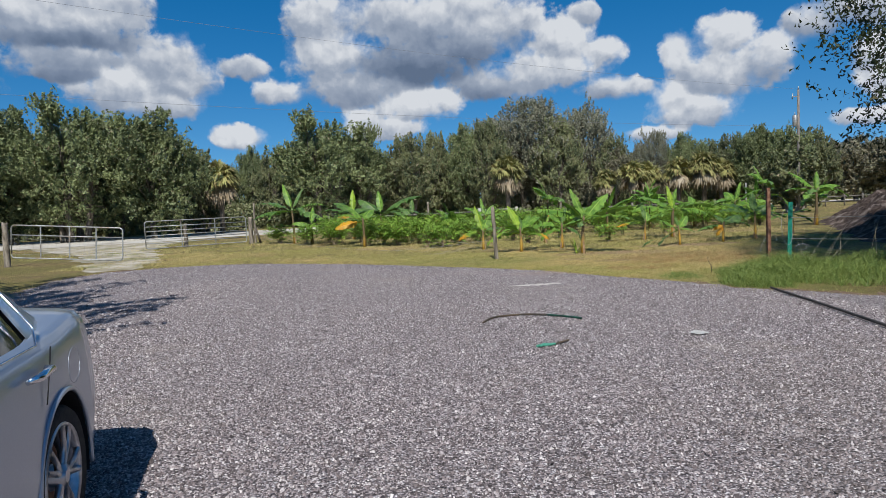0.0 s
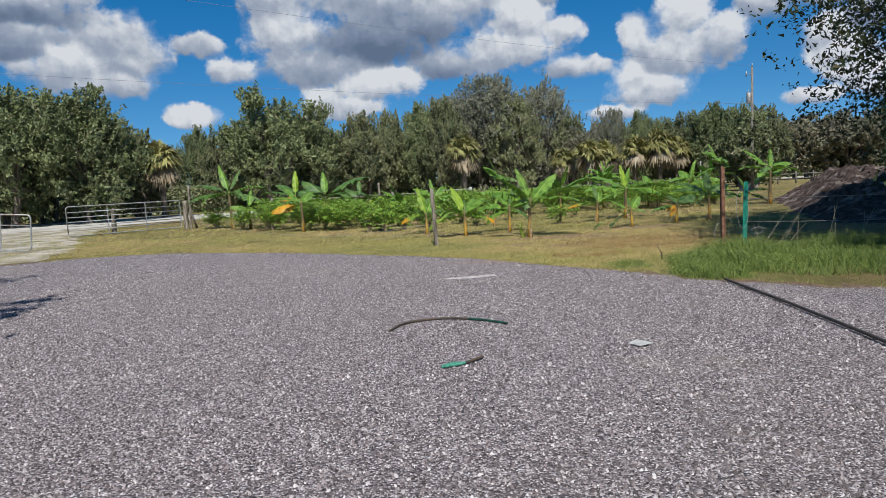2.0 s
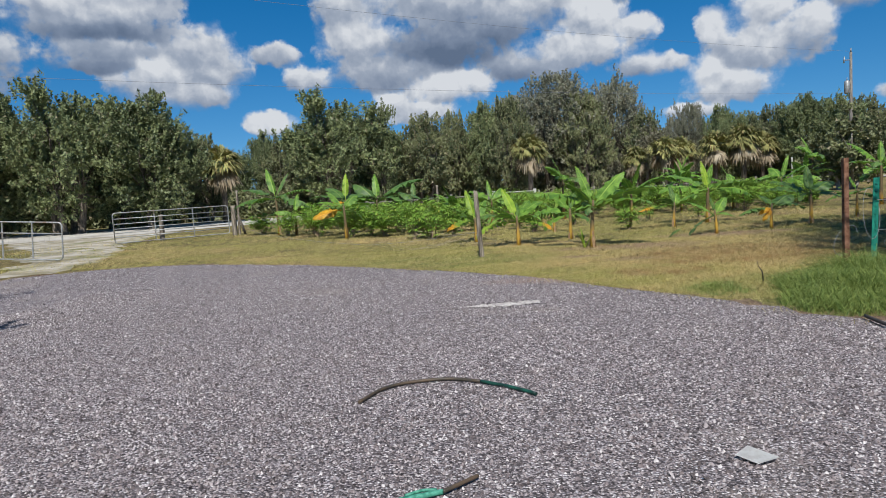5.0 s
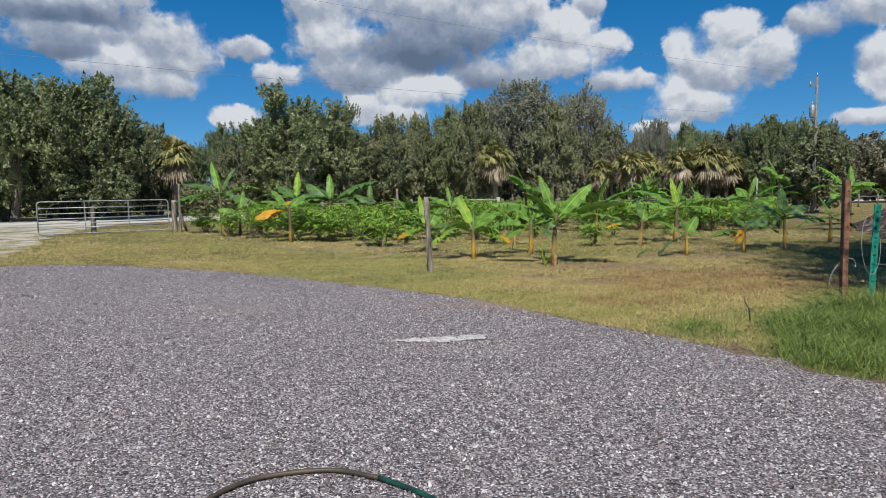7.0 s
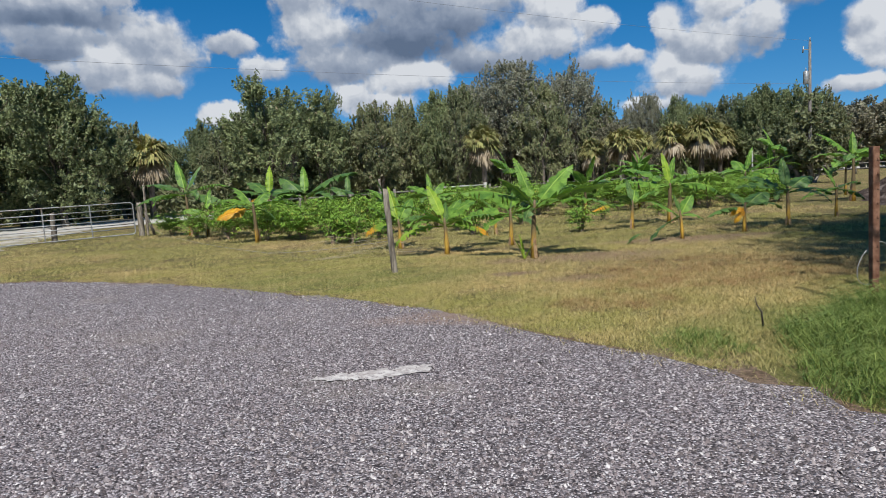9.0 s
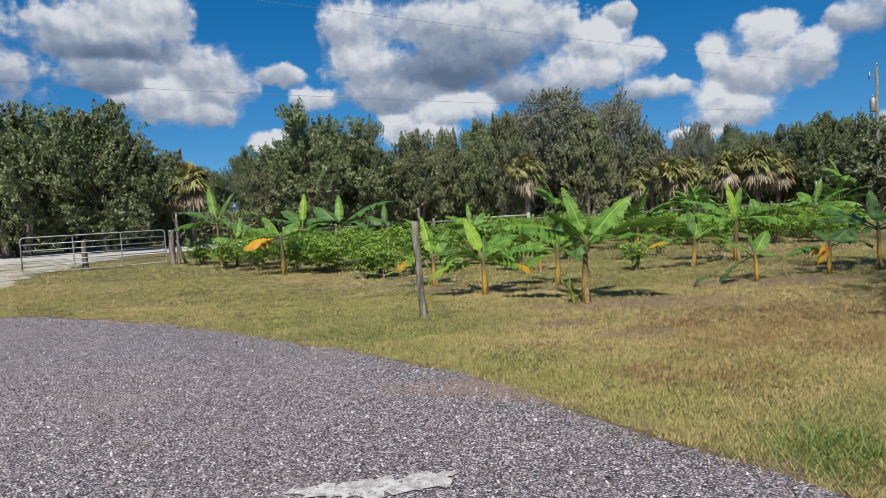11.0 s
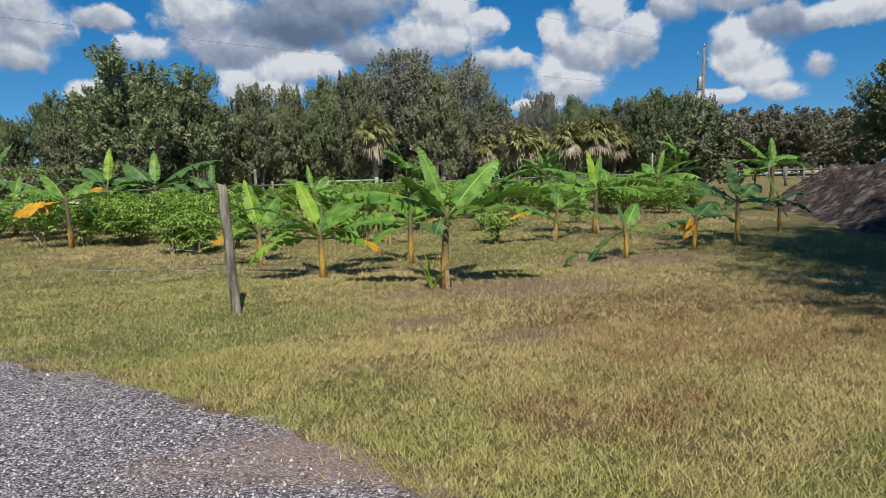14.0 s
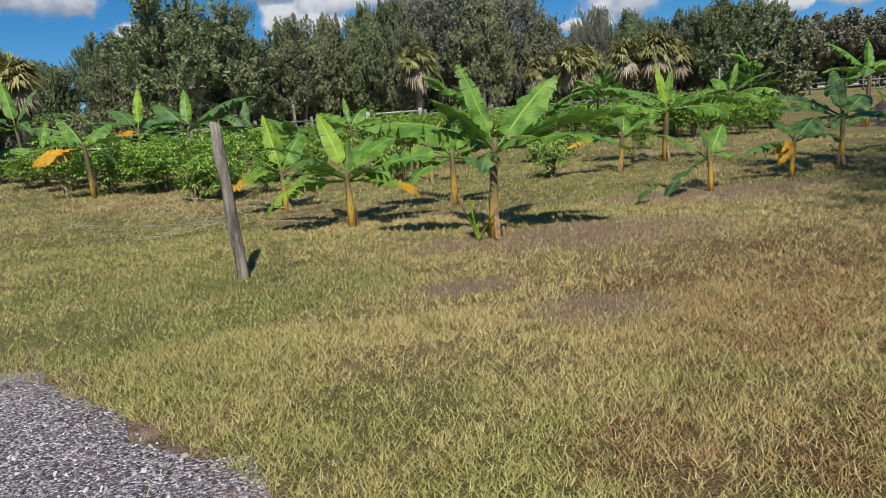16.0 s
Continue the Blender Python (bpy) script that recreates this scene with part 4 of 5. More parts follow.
# ---- leafy shrubs between the banana plants ----
def shrub(seed, height, width, leaves, label):
    """A many-stemmed shrub with hand-shaped leaves of five fingers."""
    rng = np.random.default_rng(seed)
    root = empty("leafy_shrub")
    bm, tips = bmesh.new(), []
    for k in range(9):
        a = rng.uniform(0, 6.28)
        r = width * 0.5 * rng.uniform(0.2, 0.9)
        tip = Vector((math.cos(a) * r, math.sin(a) * r, height * rng.uniform(0.62, 0.95)))
        add_tube(bm, [(math.cos(a) * 0.05, math.sin(a) * 0.05, -0.02), tip * 0.5 + Vector((0, 0, 0.05)), tip], [0.016, 0.012, 0.006], 5)
        tips.append(np.array(tip))
    part("stem", bm, M_SHRUB_STEM, root)
    verts, faces = [], []
    for k in range(leaves):
        t = tips[int(rng.integers(len(tips)))] * rng.uniform(0.45, 1.06)
        c = t + rng.normal(size=3) * np.array([0.17, 0.17, 0.10]) * width
        c[2] = max(c[2], 0.12)
        yaw, tilt = rng.uniform(0, 6.28), rng.normal(0, 0.35)
        for finger in range(5):
            a = yaw + radians(-110 + 55 * finger)
            n = 0.135 * (1.0 - 0.12 * abs(finger - 2)) * rng.uniform(0.8, 1.2)
            d = np.array([math.cos(a), math.sin(a), -0.25 + tilt * math.cos(a - yaw)])
            s = np.array([-math.sin(a), math.cos(a), 0]) * n * 0.19
            i = len(verts)
            verts += [c, c + d * n * 0.55 - s, c + d * n + np.array([0, 0, -0.02]), c + d * n * 0.55 + s]
            faces.append((i, i + 1, i + 2, i + 3))
    mesh_part("foliage", quick_mesh("leaves", verts, faces), M_SHRUB, root)
    return tagged(root, label, "shrub", group="field shrubs")


full = shrub(1, 1.25, 1.5, 400, "full bright green shrub with finger-shaped leaves")
full.matrix_basis = pose(-4.6, 28.2, 0, 0, 0, 40)
half_full = shrub(2, 1.0, 1.15, 330, "bright green shrub with bare lower stems")
half_full.matrix_basis = pose(-1.7, 25.9, 0)
sparse = shrub(3, 0.8, 0.9, 80, "thin shrub with few yellowish leaves")
sparse.matrix_basis = pose(0.1, 23.6, 0)
rng = random.Random(4)
SHRUBS = [(-3.0, 26.6, 0), (-2.4, 27.2, 0), (-6.2, 29.6, 0), (-0.9, 26.8, 0), (-5.2, 30.0, 0), (-3.6, 29.6, 0), (-1.6, 28.6, 0), (0.5, 26.6, 1), (-0.1, 24.4, 1), (0.7, 24.3, 2), (-0.5, 23.9, 2),
          (1.6, 25.0, 2), (3.3, 24.4, 2), (6.5, 26.3, 2), (1.5, 26.9, 1), (2.3, 28.0, 2), (5.0, 27.2, 2), (7.6, 27.0, 2), (6.0, 23.2, 2), (2.9, 26.0, 2), (9.5, 27.3, 2), (-7.9, 31.8, 1)]
for row, y in enumerate((29.6, 31.4, 33.4, 35.6, 38.0, 40.6, 43.4, 46.0)):
    x = -6.0 - row * 0.3
    while x < 21 + row * 0.6:
        x += rng.uniform(1.2, 1.9)
        if y < 31 and 1.0 < x < 12:
            continue
        if x < 2.5 and rng.random() < 0.42:
            continue
        if x > 15.0 + (y - 30) * 0.5:
            continue
        SHRUBS.append((x, y + rng.uniform(-0.6, 0.6), 0 if rng.random() < 0.75 else 1))
for x, y, kind in SHRUBS:
    s = rng.uniform(0.72, 1.05)
    copy_thing((full, half_full, sparse)[kind], Matrix.Translation((x, y, 0)) @ Matrix.Rotation(rng.uniform(0, 6.28), 4, "Z") @ Matrix.Diagonal((s, s, s * rng.uniform(0.9, 1.1), 1)))

# ---- mulch mound ----
def mound():
    xs, ys = np.linspace(8.5, 38, 260), np.linspace(14.5, 36, 200)
    verts, faces = [], []
    for j, y in enumerate(ys):
        for i, x in enumerate(xs):
            left = 11.5 + (y - 18) * 0.50
            rough = noise.fractal((x * 0.55, y * 0.55, 3.0), 1.0, 2.0, 5)
            f = min(1.0, max(0.0, (x - left + 0.5 * rough) / 3.4))
            g = min(1.0, max(0.0, (y - 16.6 - 0.6 * noise.noise((x * 0.4, 0, 0))) / 3.6)) * min(1.0, max(0.0, (35.5 - y) / 4))
            rise = (f * f * (3 - 2 * f)) * (g * g * (3 - 2 * g))
            crest = 1.24 - 0.03 * max(0.0, x - 19) + 0.25 * math.sin(x * 0.8) * math.sin(y * 0.5 + 1) + 0.22 * rough
            fine = 0.17 * noise.fractal((x * 3.0, y * 3.0, 0), 0.7, 2.0, 5)
            verts.append((x, y, rise * (crest + fine) - 0.03 * (1 - rise)))
    w = len(xs)
    for j in range(len(ys) - 1):
        for i in range(w - 1):
            a = j * w + i
            faces.append((a, a + 1, a + w + 1, a + w))
    return tagged(mesh_part("mulch_mound", quick_mesh("mulch_mound", verts, faces, smooth=True), M_MULCH), "long heap of brown shredded mulch in tree shade", "mound")


mound()


# ---- gates ----
def gate(length, height, bars, uprights, label):
    """A tubular field gate in its own x-z plane, hinge at the origin, foot at z 0."""
    root = empty("field_gate")
    r = 0.024
    c = 0.12
    rim = []
    for cx, cz, a0 in ((c, c, 180), (length - c, c, 270), (length - c, height - c, 0), (c, height - c, 90)):
        for k in range(5):
            a = radians(a0 + 90 * k / 4)
            rim.append((cx + c * math.cos(a), 0, cz + c * math.sin(a)))
    part("frame", tube(rim + rim[:1], r, 8), M_GALV, root)
    for z in bars:
        part("bar", tube([(r, 0, z), (length - r, 0, z)], 0.019, 8), M_GALV, root)
    for x in uprights:
        part("upright", box((x, -0.004, height / 2), (0.045, 0.02, height - 0.02), 0.004), M_GALV, root)
    return tagged(root, label, "gate", group="driveway gates")


def lay(ob, ax, ay, az, bx, by, bz):
    """Stand a gate from one point to another."""
    ang = math.atan2(by - ay, bx - ax)
    tilt = math.atan2(bz - az, math.hypot(bx - ax, by - ay))
    ob.matrix_basis = Matrix.Translation((ax, ay, az)) @ Matrix.Rotation(ang, 4, "Z") @ Matrix.Rotation(-tilt, 4, "Y")
    return ob


lay(gate(4.78, 1.27, (0.24, 0.42, 0.60, 0.80, 1.02), (1.62, 3.22), "open galvanised tube gate standing ajar in grass"), -13.72, 30.1, 0.08, -9.86, 32.95, 0.12)
lay(gate(3.75, 1.14, (0.80,), (0.98, 1.95, 2.85), "open galvanised gate with wire mesh"), -14.95, 22.5, 0.32, -11.38, 22.72, 0.07)


def wire_mesh(ax, ay, az, bx, by, bz, high, label):
    """Square wire mesh tied to a gate, a thing of its own."""
    bm = bmesh.new()
    a, b = Vector((ax, ay, az)), Vector((bx, by, bz))
    n = int((b - a).length / 0.15)
    for k in range(1, n):
        p = a.lerp(b, k / n)
        add_tube(bm, [p, p + Vector((0, 0, high))], 0.0022, 3, False)
    for k in range(1, 6):
        up = Vector((0, 0, high * k / 6))
        add_tube(bm, [a + up, b + up], 0.0022, 3, False)
    return tagged(part("wire_mesh", bm, M_WIRE), label, "wire mesh")


wire_mesh(-14.95, 22.47, 0.32, -11.38, 22.69, 0.07, 0.8, "thin wire mesh on the lower half of a gate")


# ---- posts ----
def post(x, y, height, radius, mat, label, lean=(0.0, 0.0), ragged=True, sides=10, name="fence_post"):
    bm = bmesh.new()
    n = 14
    pts = [(lean[0] * k / n, lean[1] * k / n, -0.1 + (height + 0.1) * k / n) for k in range(n + 1)]
    add_tube(bm, pts, [radius * (1.08 - 0.16 * k / n) for k in range(n + 1)], sides)
    if ragged:
        for v in bm.verts:
            s = 1 + 0.24 * noise.noise((v.co.x * 26 + x, v.co.y * 26, v.co.z * 2.2))
            v.co.x, v.co.y = v.co.x * s, v.co.y * s
            if v.co.z > height * 0.97:
                v.co.z += 0.07 * noise.noise((v.co.x * 40, v.co.y * 40, x))
    bmesh.ops.recalc_face_normals(bm, faces=bm.faces)
    ob = part(name, bm, mat)
    ob.matrix_basis = pose(x, y, 0)
    return tagged(ob, label, "post")


post(1.50, 17.6, 1.42, 0.052, M_POST, "weathered grey wooden fence post leaning in grass", (-0.07, 0.0))
post(-9.70, 33.1, 1.35, 0.11, M_POST, "thick weathered wooden gate post")
post(-9.55, 33.3, 2.05, 0.05, M_POST, "thin tall wooden pole beside the gate post", (0.02, 0))
post(-15.1, 22.5, 1.55, 0.10, M_POST, "thick weathered wooden gate post at the drive")
post(-12.6, 32.0, 1.15, 0.10, M_BARK, "short dark wooden post behind the gate")
brace = part("gate_brace", tube([(0.35, 0.25, -0.05), (0.12, 0.02, 0.95)], [0.06, 0.055], 8), M_BARK)
brace.matrix_basis = pose(-9.62, 33.1, 0)
tagged(brace, "slanting dark timber brace against a gate post", "brace")


def angle_post(x, y, height, lean):
    """An angle-iron fence post with a row of wire notches."""
    root = empty("steel_fence_post", x, y, 0)
    bm = bmesh.new()
    add_box(bm, (0, 0, height / 2 - 0.1), (0.062, 0.008, height + 0.2))
    add_box(bm, (-0.029, 0.033, height / 2 - 0.1), (0.008, 0.062, height + 0.2))
    bmesh.ops.bevel(bm, geom=bm.edges[:], offset=0.0015, segments=1, affect="EDGES")
    for v in bm.verts:
        v.co.x += lean * v.co.z
    part("rail", bm, M_RUST, root)
    for k in range(9):
        z = height - 0.12 - 0.14 * k
        part("notch", box((0.012 + lean * z, -0.008, z), (0.018, 0.012, 0.022), 0.002), M_RUST, root)
    return tagged(root, "rusty angle-iron fence post in tall grass", "post")


def stud_post(x, y, height, lean):
    root = empty("steel_fence_post", x, y, 0)
    bm = bmesh.new()
    add_box(bm, (0, 0, height / 2 - 0.1), (0.085, 0.012, height + 0.2))
    add_box(bm, (0, 0.03, height / 2 - 0.1), (0.012, 0.06, height + 0.2))
    for v in bm.verts:
        v.co.x += lean * v.co.z
    part("rail", bm, M_GREEN_POST, root)
    for k in range(10):
        z = height - 0.08 - 0.11 * k
        part("stud", box((lean * z, -0.013, z), (0.03, 0.016, 0.022), 0.003), M_GREEN_POST, root)
    return tagged(root, "green painted steel fence post in tall grass", "post")


angle_post(6.50, 12.75, 1.60, -0.01)
stud_post(7.15, 13.25, 1.30, 0.03)


def wire(points, label, radius=0.0028, mat=None, sag=0.0, name="fence_wire", steps=10, cat="wire"):
    bm = bmesh.new()
    out = []
    for a, b in zip(points, points[1:]):
        a, b = Vector(a), Vector(b)
        for k in range(steps):
            f = k / steps
            out.append(a.lerp(b, f) - Vector((0, 0, 4 * sag * f * (1 - f))))
    out.append(Vector(points[-1]))
    add_tube(bm, out, radius, 4)
    return tagged(part(name, bm, mat or M_WIRE), label, cat)


wire([(7.18, 13.22, 0.98), (12.0, 13.6, 0.92), (18, 14.0, 0.9)], "barbed wire strand tied to a green post", 0.005, sag=0.02)
wire([(7.18, 13.22, 0.55), (12.0, 13.6, 0.42), (18, 14.0, 0.4)], "barbed wire strand tied to a green post", 0.005, sag=0.04)


def coil(cx, cy, cz, r1, r2, turns, label, tilt=0.0, seed=0):
    pts = []
    for k in range(int(26 * turns) + 1):
        a = 2 * math.pi * k / 26
        s = 1 + 0.10 * math.sin(a * 0.37 + seed)
        pts.append((cx + r1 * s * math.cos(a), cy + 0.06 * math.sin(a * 0.7 + seed), cz + r2 * s * math.sin(a + tilt)))
    bm = bmesh.new()
    add_tube(bm, pts, 0.0042, 4)
    return tagged(part("wire_loop", bm, M_WIRE), label, "wire")


coil(7.08, 13.2, 0.78, 0.10, 0.34, 1.1, "loose loop of fence wire hanging from a green post", 0.0, 1)
coil(6.52, 12.85, 0.45, 0.18, 0.20, 0.8, "loose loop of fence wire round a rusty post", 0.5, 2)
coil(7.32, 13.1, 0.38, 0.16, 0.07, 1.2, "small loose loop of fence wire", 0.0, 3)
rg = random.Random(12)
for k in range(7):
    tangle = bmesh.new()
    x0, y0 = -0.6 + rg.uniform(-0.7, 0.7), 20.6 + rg.uniform(-0.6, 0.6)
    pts = [(x0 + 0.35 * j * rg.uniform(0.4, 1.1), y0 + 0.1 * rg.uniform(-1, 1), max(0.03, 0.35 * math.sin(j * 0.9 + k) * rg.uniform(0.4, 1.0) + 0.1)) for j in range(7)]
    add_tube(tangle, pts, 0.0035, 4)
    tagged(part("fallen_wire", tangle, M_STALK), "fallen strand of pale fence wire in grass", "wire", group="fallen wires")
wire([(-9.6, 33.0, 0.8), (-7.9, 30.6, 0.22), (-6.4, 28.4, 0.12), (-1.6, 21.4, 0.10), (1.46, 17.62, 0.55)], "slack fence wire between two wooden posts", 0.0035, sag=0.04)


# ---- rail fence along the road ----
def rail_fence(line, spacing, rails, high, label, mat, half=0.075):
    root = empty("rail_fence")
    spots = []
    for (ax, ay), (bx, by) in zip(line, line[1:]):
        k = max(1, round(math.hypot(bx - ax, by - ay) / spacing))
        spots += [(ax + (bx - ax) * i / k, ay + (by - ay) * i / k) for i in range(k)]
    spots.append(line[-1])
    mesh = None
    for x, y in spots:
        if mesh is None:
            first = part("post", tube([(0, 0, -0.1), (0, 0, high)], [half, half * 0.95], 8), mat, root)
            mesh = first.data
            ob = first
        else:
            ob = mesh_part("post", mesh, mat, root)
        ob.matrix_basis = pose(x, y, 0)
    for (ax, ay), (bx, by) in zip(spots, spots[1:]):
        for z in rails:
            part("rail", tube([(ax, ay, z), (bx, by, z)], 0.055, 6), mat, root)
    return tagged(root, label, "fence")


rail_fence([(-6.4, 37.2), (-4.5, 39.5), (2.4, 45.0)], 2.6, (0.55, 1.05), 1.25, "grey weathered two-rail wooden fence behind the shrubs", M_RAIL)
rail_fence([(5.8, 46.8), (10, 50), (30, 60), (52, 71)], 3.0, (0.5, 0.95), 1.2, "grey wooden rail fence along the road", M_RAIL)
rail_fence([(34, 50), (50, 56), (70, 62)], 2.2, (0.55, 1.1), 1.35, "dark wooden rail fence beside the far paddock", M_RAIL, 0.09)
gate_far = rail_fence([(2.75, 45.1), (5.5, 46.5)], 3.2, (0.45, 0.8, 1.15), 1.3, "pale wooden road gate behind the shrubs", M_PALE_RAIL, 0.11)
post(21.3, 45.0, 2.3, 0.05, M_PALE_RAIL, "thin white marker post among shrubs", ragged=False, name="marker_post")
post(-0.8, 44.4, 1.85, 0.08, M_POST, "tall grey wooden post by the rail fence")


# ---- power pole and lines ----
def power_pole(x, y, height):
    root = empty("power_pole", x, y, 0)
    part("pole", tube([(0, 0, -0.2), (0, 0, height * 0.5), (0, 0, height)], [0.125, 0.11, 0.085], 12), M_RAIL, root)
    part("insulator", tube([(0, 0, height), (0, 0, height + 0.28)], [0.05, 0.03], 8), M_GALV, root)
    part("bracket", box((-0.28, 0, height - 0.55), (0.5, 0.05, 0.06), 0.008), M_GALV, root)
    part("cutout", tube([(-0.5, 0, height - 0.75), (-0.46, 0, height - 0.3)], [0.045, 0.04], 8), M_GALV, root)
    can = part("transformer", tube([(-0.34, -0.1, height - 2.95), (-0.34, -0.1, height - 2.9), (-0.34, -0.1, height - 2.1), (-0.34, -0.1, height - 2.02)], [0.15, 0.18, 0.18, 0.12], 16), M_GALV, root, "grey cylindrical transformer can")
    part("bushing", tube([(-0.34, -0.1, height - 2.02), (-0.34, -0.1, height - 1.8)], [0.035, 0.025], 8), M_GALV, can)
    return tagged(root, "wooden power pole with grey transformer", "power pole")


power_pole(29.2, 52.6, 9.75)
wire([(29.2, 52.6, 9.8), (-40, 15.7, 12.85)], "thin overhead power line", 0.0065, M_CABLE, 1.03, "power_line", 40)
wire([(29.2, 52.6, 6.85), (-40, 17.5, 8.0)], "thin overhead power line along the road", 0.0065, M_CABLE, 0.66, "power_line", 40)

# ---- things lying on the gravel ----
M_HOSE = material("old_hose", two_tone((0.10, 0.07, 0.045), (0.05, 0.045, 0.035), 6.0), 0.5)
M_GREEN_HOSE = material("green_hose", two_tone((0.010, 0.030, 0.024), (0.014, 0.085, 0.058), 9.0), 0.45)
M_BLACK_PIPE = material("black_pipe", two_tone((0.03, 0.028, 0.026), (0.06, 0.052, 0.045), 8.0), 0.6)
M_PAPER = material("white_paper", two_tone((0.72, 0.72, 0.70), (0.62, 0.61, 0.58), 20.0), 0.8)


def hose(name, points, radius, mat, label, steps=8, cat="hose"):
    """A bent hose through points on the ground (Catmull-Rom)."""
    p = [Vector(q) for q in points]
    p = [p[0] * 2 - p[1]] + p + [p[-1] * 2 - p[-2]]
    out = []
    for a, b, c, d in zip(p, p[1:], p[2:], p[3:]):
        for k in range(steps):
            t = k / steps
            out.append(0.5 * (2 * b + (c - a) * t + (2 * a - 5 * b + 4 * c - d) * t * t + (3 * b - a - 3 * c + d) * t ** 3))
    out.append(p[-2])
    return tagged(part(name, tube(out, radius, 10), mat), label, cat)


old = hose("garden_hose", [(0.48, 7.98, 0.03), (0.60, 8.25, 0.03), (0.77, 8.39, 0.03), (1.08, 8.45, 0.03), (1.34, 8.35, 0.03)], 0.013, M_HOSE, "bent piece of brown garden hose on gravel")
sleeve = hose("hose_end", [(1.34, 8.35, 0.03), (1.54, 8.19, 0.03), (1.72, 8.00, 0.03)], 0.0132, M_GREEN_HOSE, "")
sleeve.parent = old
sleeve["label"] = "dark green end of the hose"
del sleeve["category"]
M_SCRAP = material("bright_green_hose", two_tone((0.02, 0.16, 0.10), (0.10, 0.34, 0.24), 30.0), 0.45)
scrap = hose("hose_scrap", [(0.93, 6.50, 0.032), (1.02, 6.53, 0.034), (1.13, 6.57, 0.034)], 0.014, M_SCRAP, "split scrap of green hose with a brown end on gravel")
for name, pts, mat, girth in (("torn_strip", [(0.95, 6.55, 0.030), (1.03, 6.585, 0.036), (1.10, 6.60, 0.030)], M_SCRAP, 0.008),
                              ("brown_end", [(1.13, 6.57, 0.034), (1.22, 6.65, 0.036), (1.30, 6.73, 0.034)], M_HOSE, 0.011)):
    piece = hose(name, pts, girth, mat, "")
    piece.parent = scrap
    piece["label"] = "torn green strip" if name == "torn_strip" else "weathered brown hose end"
    del piece["category"]
hose("black_pipe", [(5.03, 9.85, 0.05), (4.98, 9.3, 0.045), (4.90, 8.5, 0.045), (4.80, 7.7, 0.045), (4.62, 6.4, 0.045), (4.4, 5.2, 0.045)], 0.017, M_BLACK_PIPE, "black irrigation pipe running across gravel from tall grass", cat="pipe")
bm = bmesh.new()
vs = [bm.verts.new(p) for p in ((2.62, 6.86, 0.035), (2.69, 6.75, 0.032), (2.82, 6.80, 0.040), (2.72, 6.95, 0.045))]
bm.faces.new(vs)
bmesh.ops.solidify(bm, geom=bm.faces[:], thickness=0.004)
tagged(part("paper_scrap", bm, M_PAPER), "flat white scrap of card on gravel", "scrap")
SPILL = [(1.20, 11.50), (1.30, 11.45), (1.48, 11.49), (1.62, 11.44), (1.80, 11.49), (2.00, 11.50), (2.15, 11.60), (2.14, 11.76), (2.03, 11.80), (1.88, 11.70), (1.72, 11.71), (1.5, 11.60), (1.35, 11.63), (1.22, 11.60)]
tagged(part("sand_spill", sheet(SPILL, 0.0215, 0.045, 0.04, 5), M_SAND), "narrow streak of pale sand spilled on gravel", "sand", kind="structure")


fallen = mesh_part("fallen_leaf", banana_leaf_mesh(np.random.default_rng(6), 0.42, 0.12, 0.5, 0.4, 2), M_LEAF_DARK)
fallen.matrix_basis = pose(6.1, 19.55, 0.03, 0, -38, 20)
tagged(fallen, "small dark banana shoot leaning over bare soil", "leaf")


# ---- parked car ----
M_PAINT = material("silver_paint", lambda n: n.mix(n.noise(local(n), 160.0, 2.0).outputs["Fac"], (0.33, 0.37, 0.43), (0.41, 0.45, 0.51)), 0.34, metal=0.55, spec=0.5, coat=0.7)
M_GLASS = material("tinted_glass", (0.008, 0.009, 0.010), 0.06, spec=0.6)
M_TYRE = material("tyre_rubber", two_tone((0.016, 0.016, 0.016), (0.03, 0.028, 0.026), 30.0), 0.85)
M_ALLOY = material("alloy", two_tone((0.50, 0.50, 0.52), (0.40, 0.40, 0.42), 30.0), 0.3, metal=0.85)
M_CHROME = material("chrome", (0.75, 0.75, 0.77), 0.1, metal=1.0)
M_BLACK = material("black_plastic", (0.012, 0.012, 0.013), 0.7)
M_LAMP_RED = material("tail_lamp_red", (0.35, 0.012, 0.012), 0.12, spec=0.5, coat=0.6)


def spread_curve(keys, y):
    """Smooth value at y from (y, value) keys."""
    if y <= keys[0][0]:
        return keys[0][1]
    for (a, u), (b, v) in zip(keys, keys[1:]):
        if y <= b:
            t = (y - a) / (b - a)
            return u + (v - u) * (t * t * (3 - 2 * t))
    return keys[-1][1]


DECK = [(-2.35, 0.62), (-2.2, 0.74), (-1.2, 0.93), (-0.8, 0.97), (1.3, 1.0), (1.75, 1.03), (2.10, 1.00), (2.29, 0.88), (2.37, 0.62)]
HALF = [(-2.35, 0.45), (-2.2, 0.72), (-1.7, 0.86), (-1.2, 0.89), (1.2, 0.90), (1.7, 0.88), (2.08, 0.80), (2.27, 0.64), (2.37, 0.42)]
SILL = [(-2.35, 0.34), (-2.1, 0.22), (-1.6, 0.19), (1.6, 0.19), (2.1, 0.27), (2.37, 0.40)]
WHEELS = [(1.26, 0.325), (-1.36, 0.325)]
ARCH = 0.385


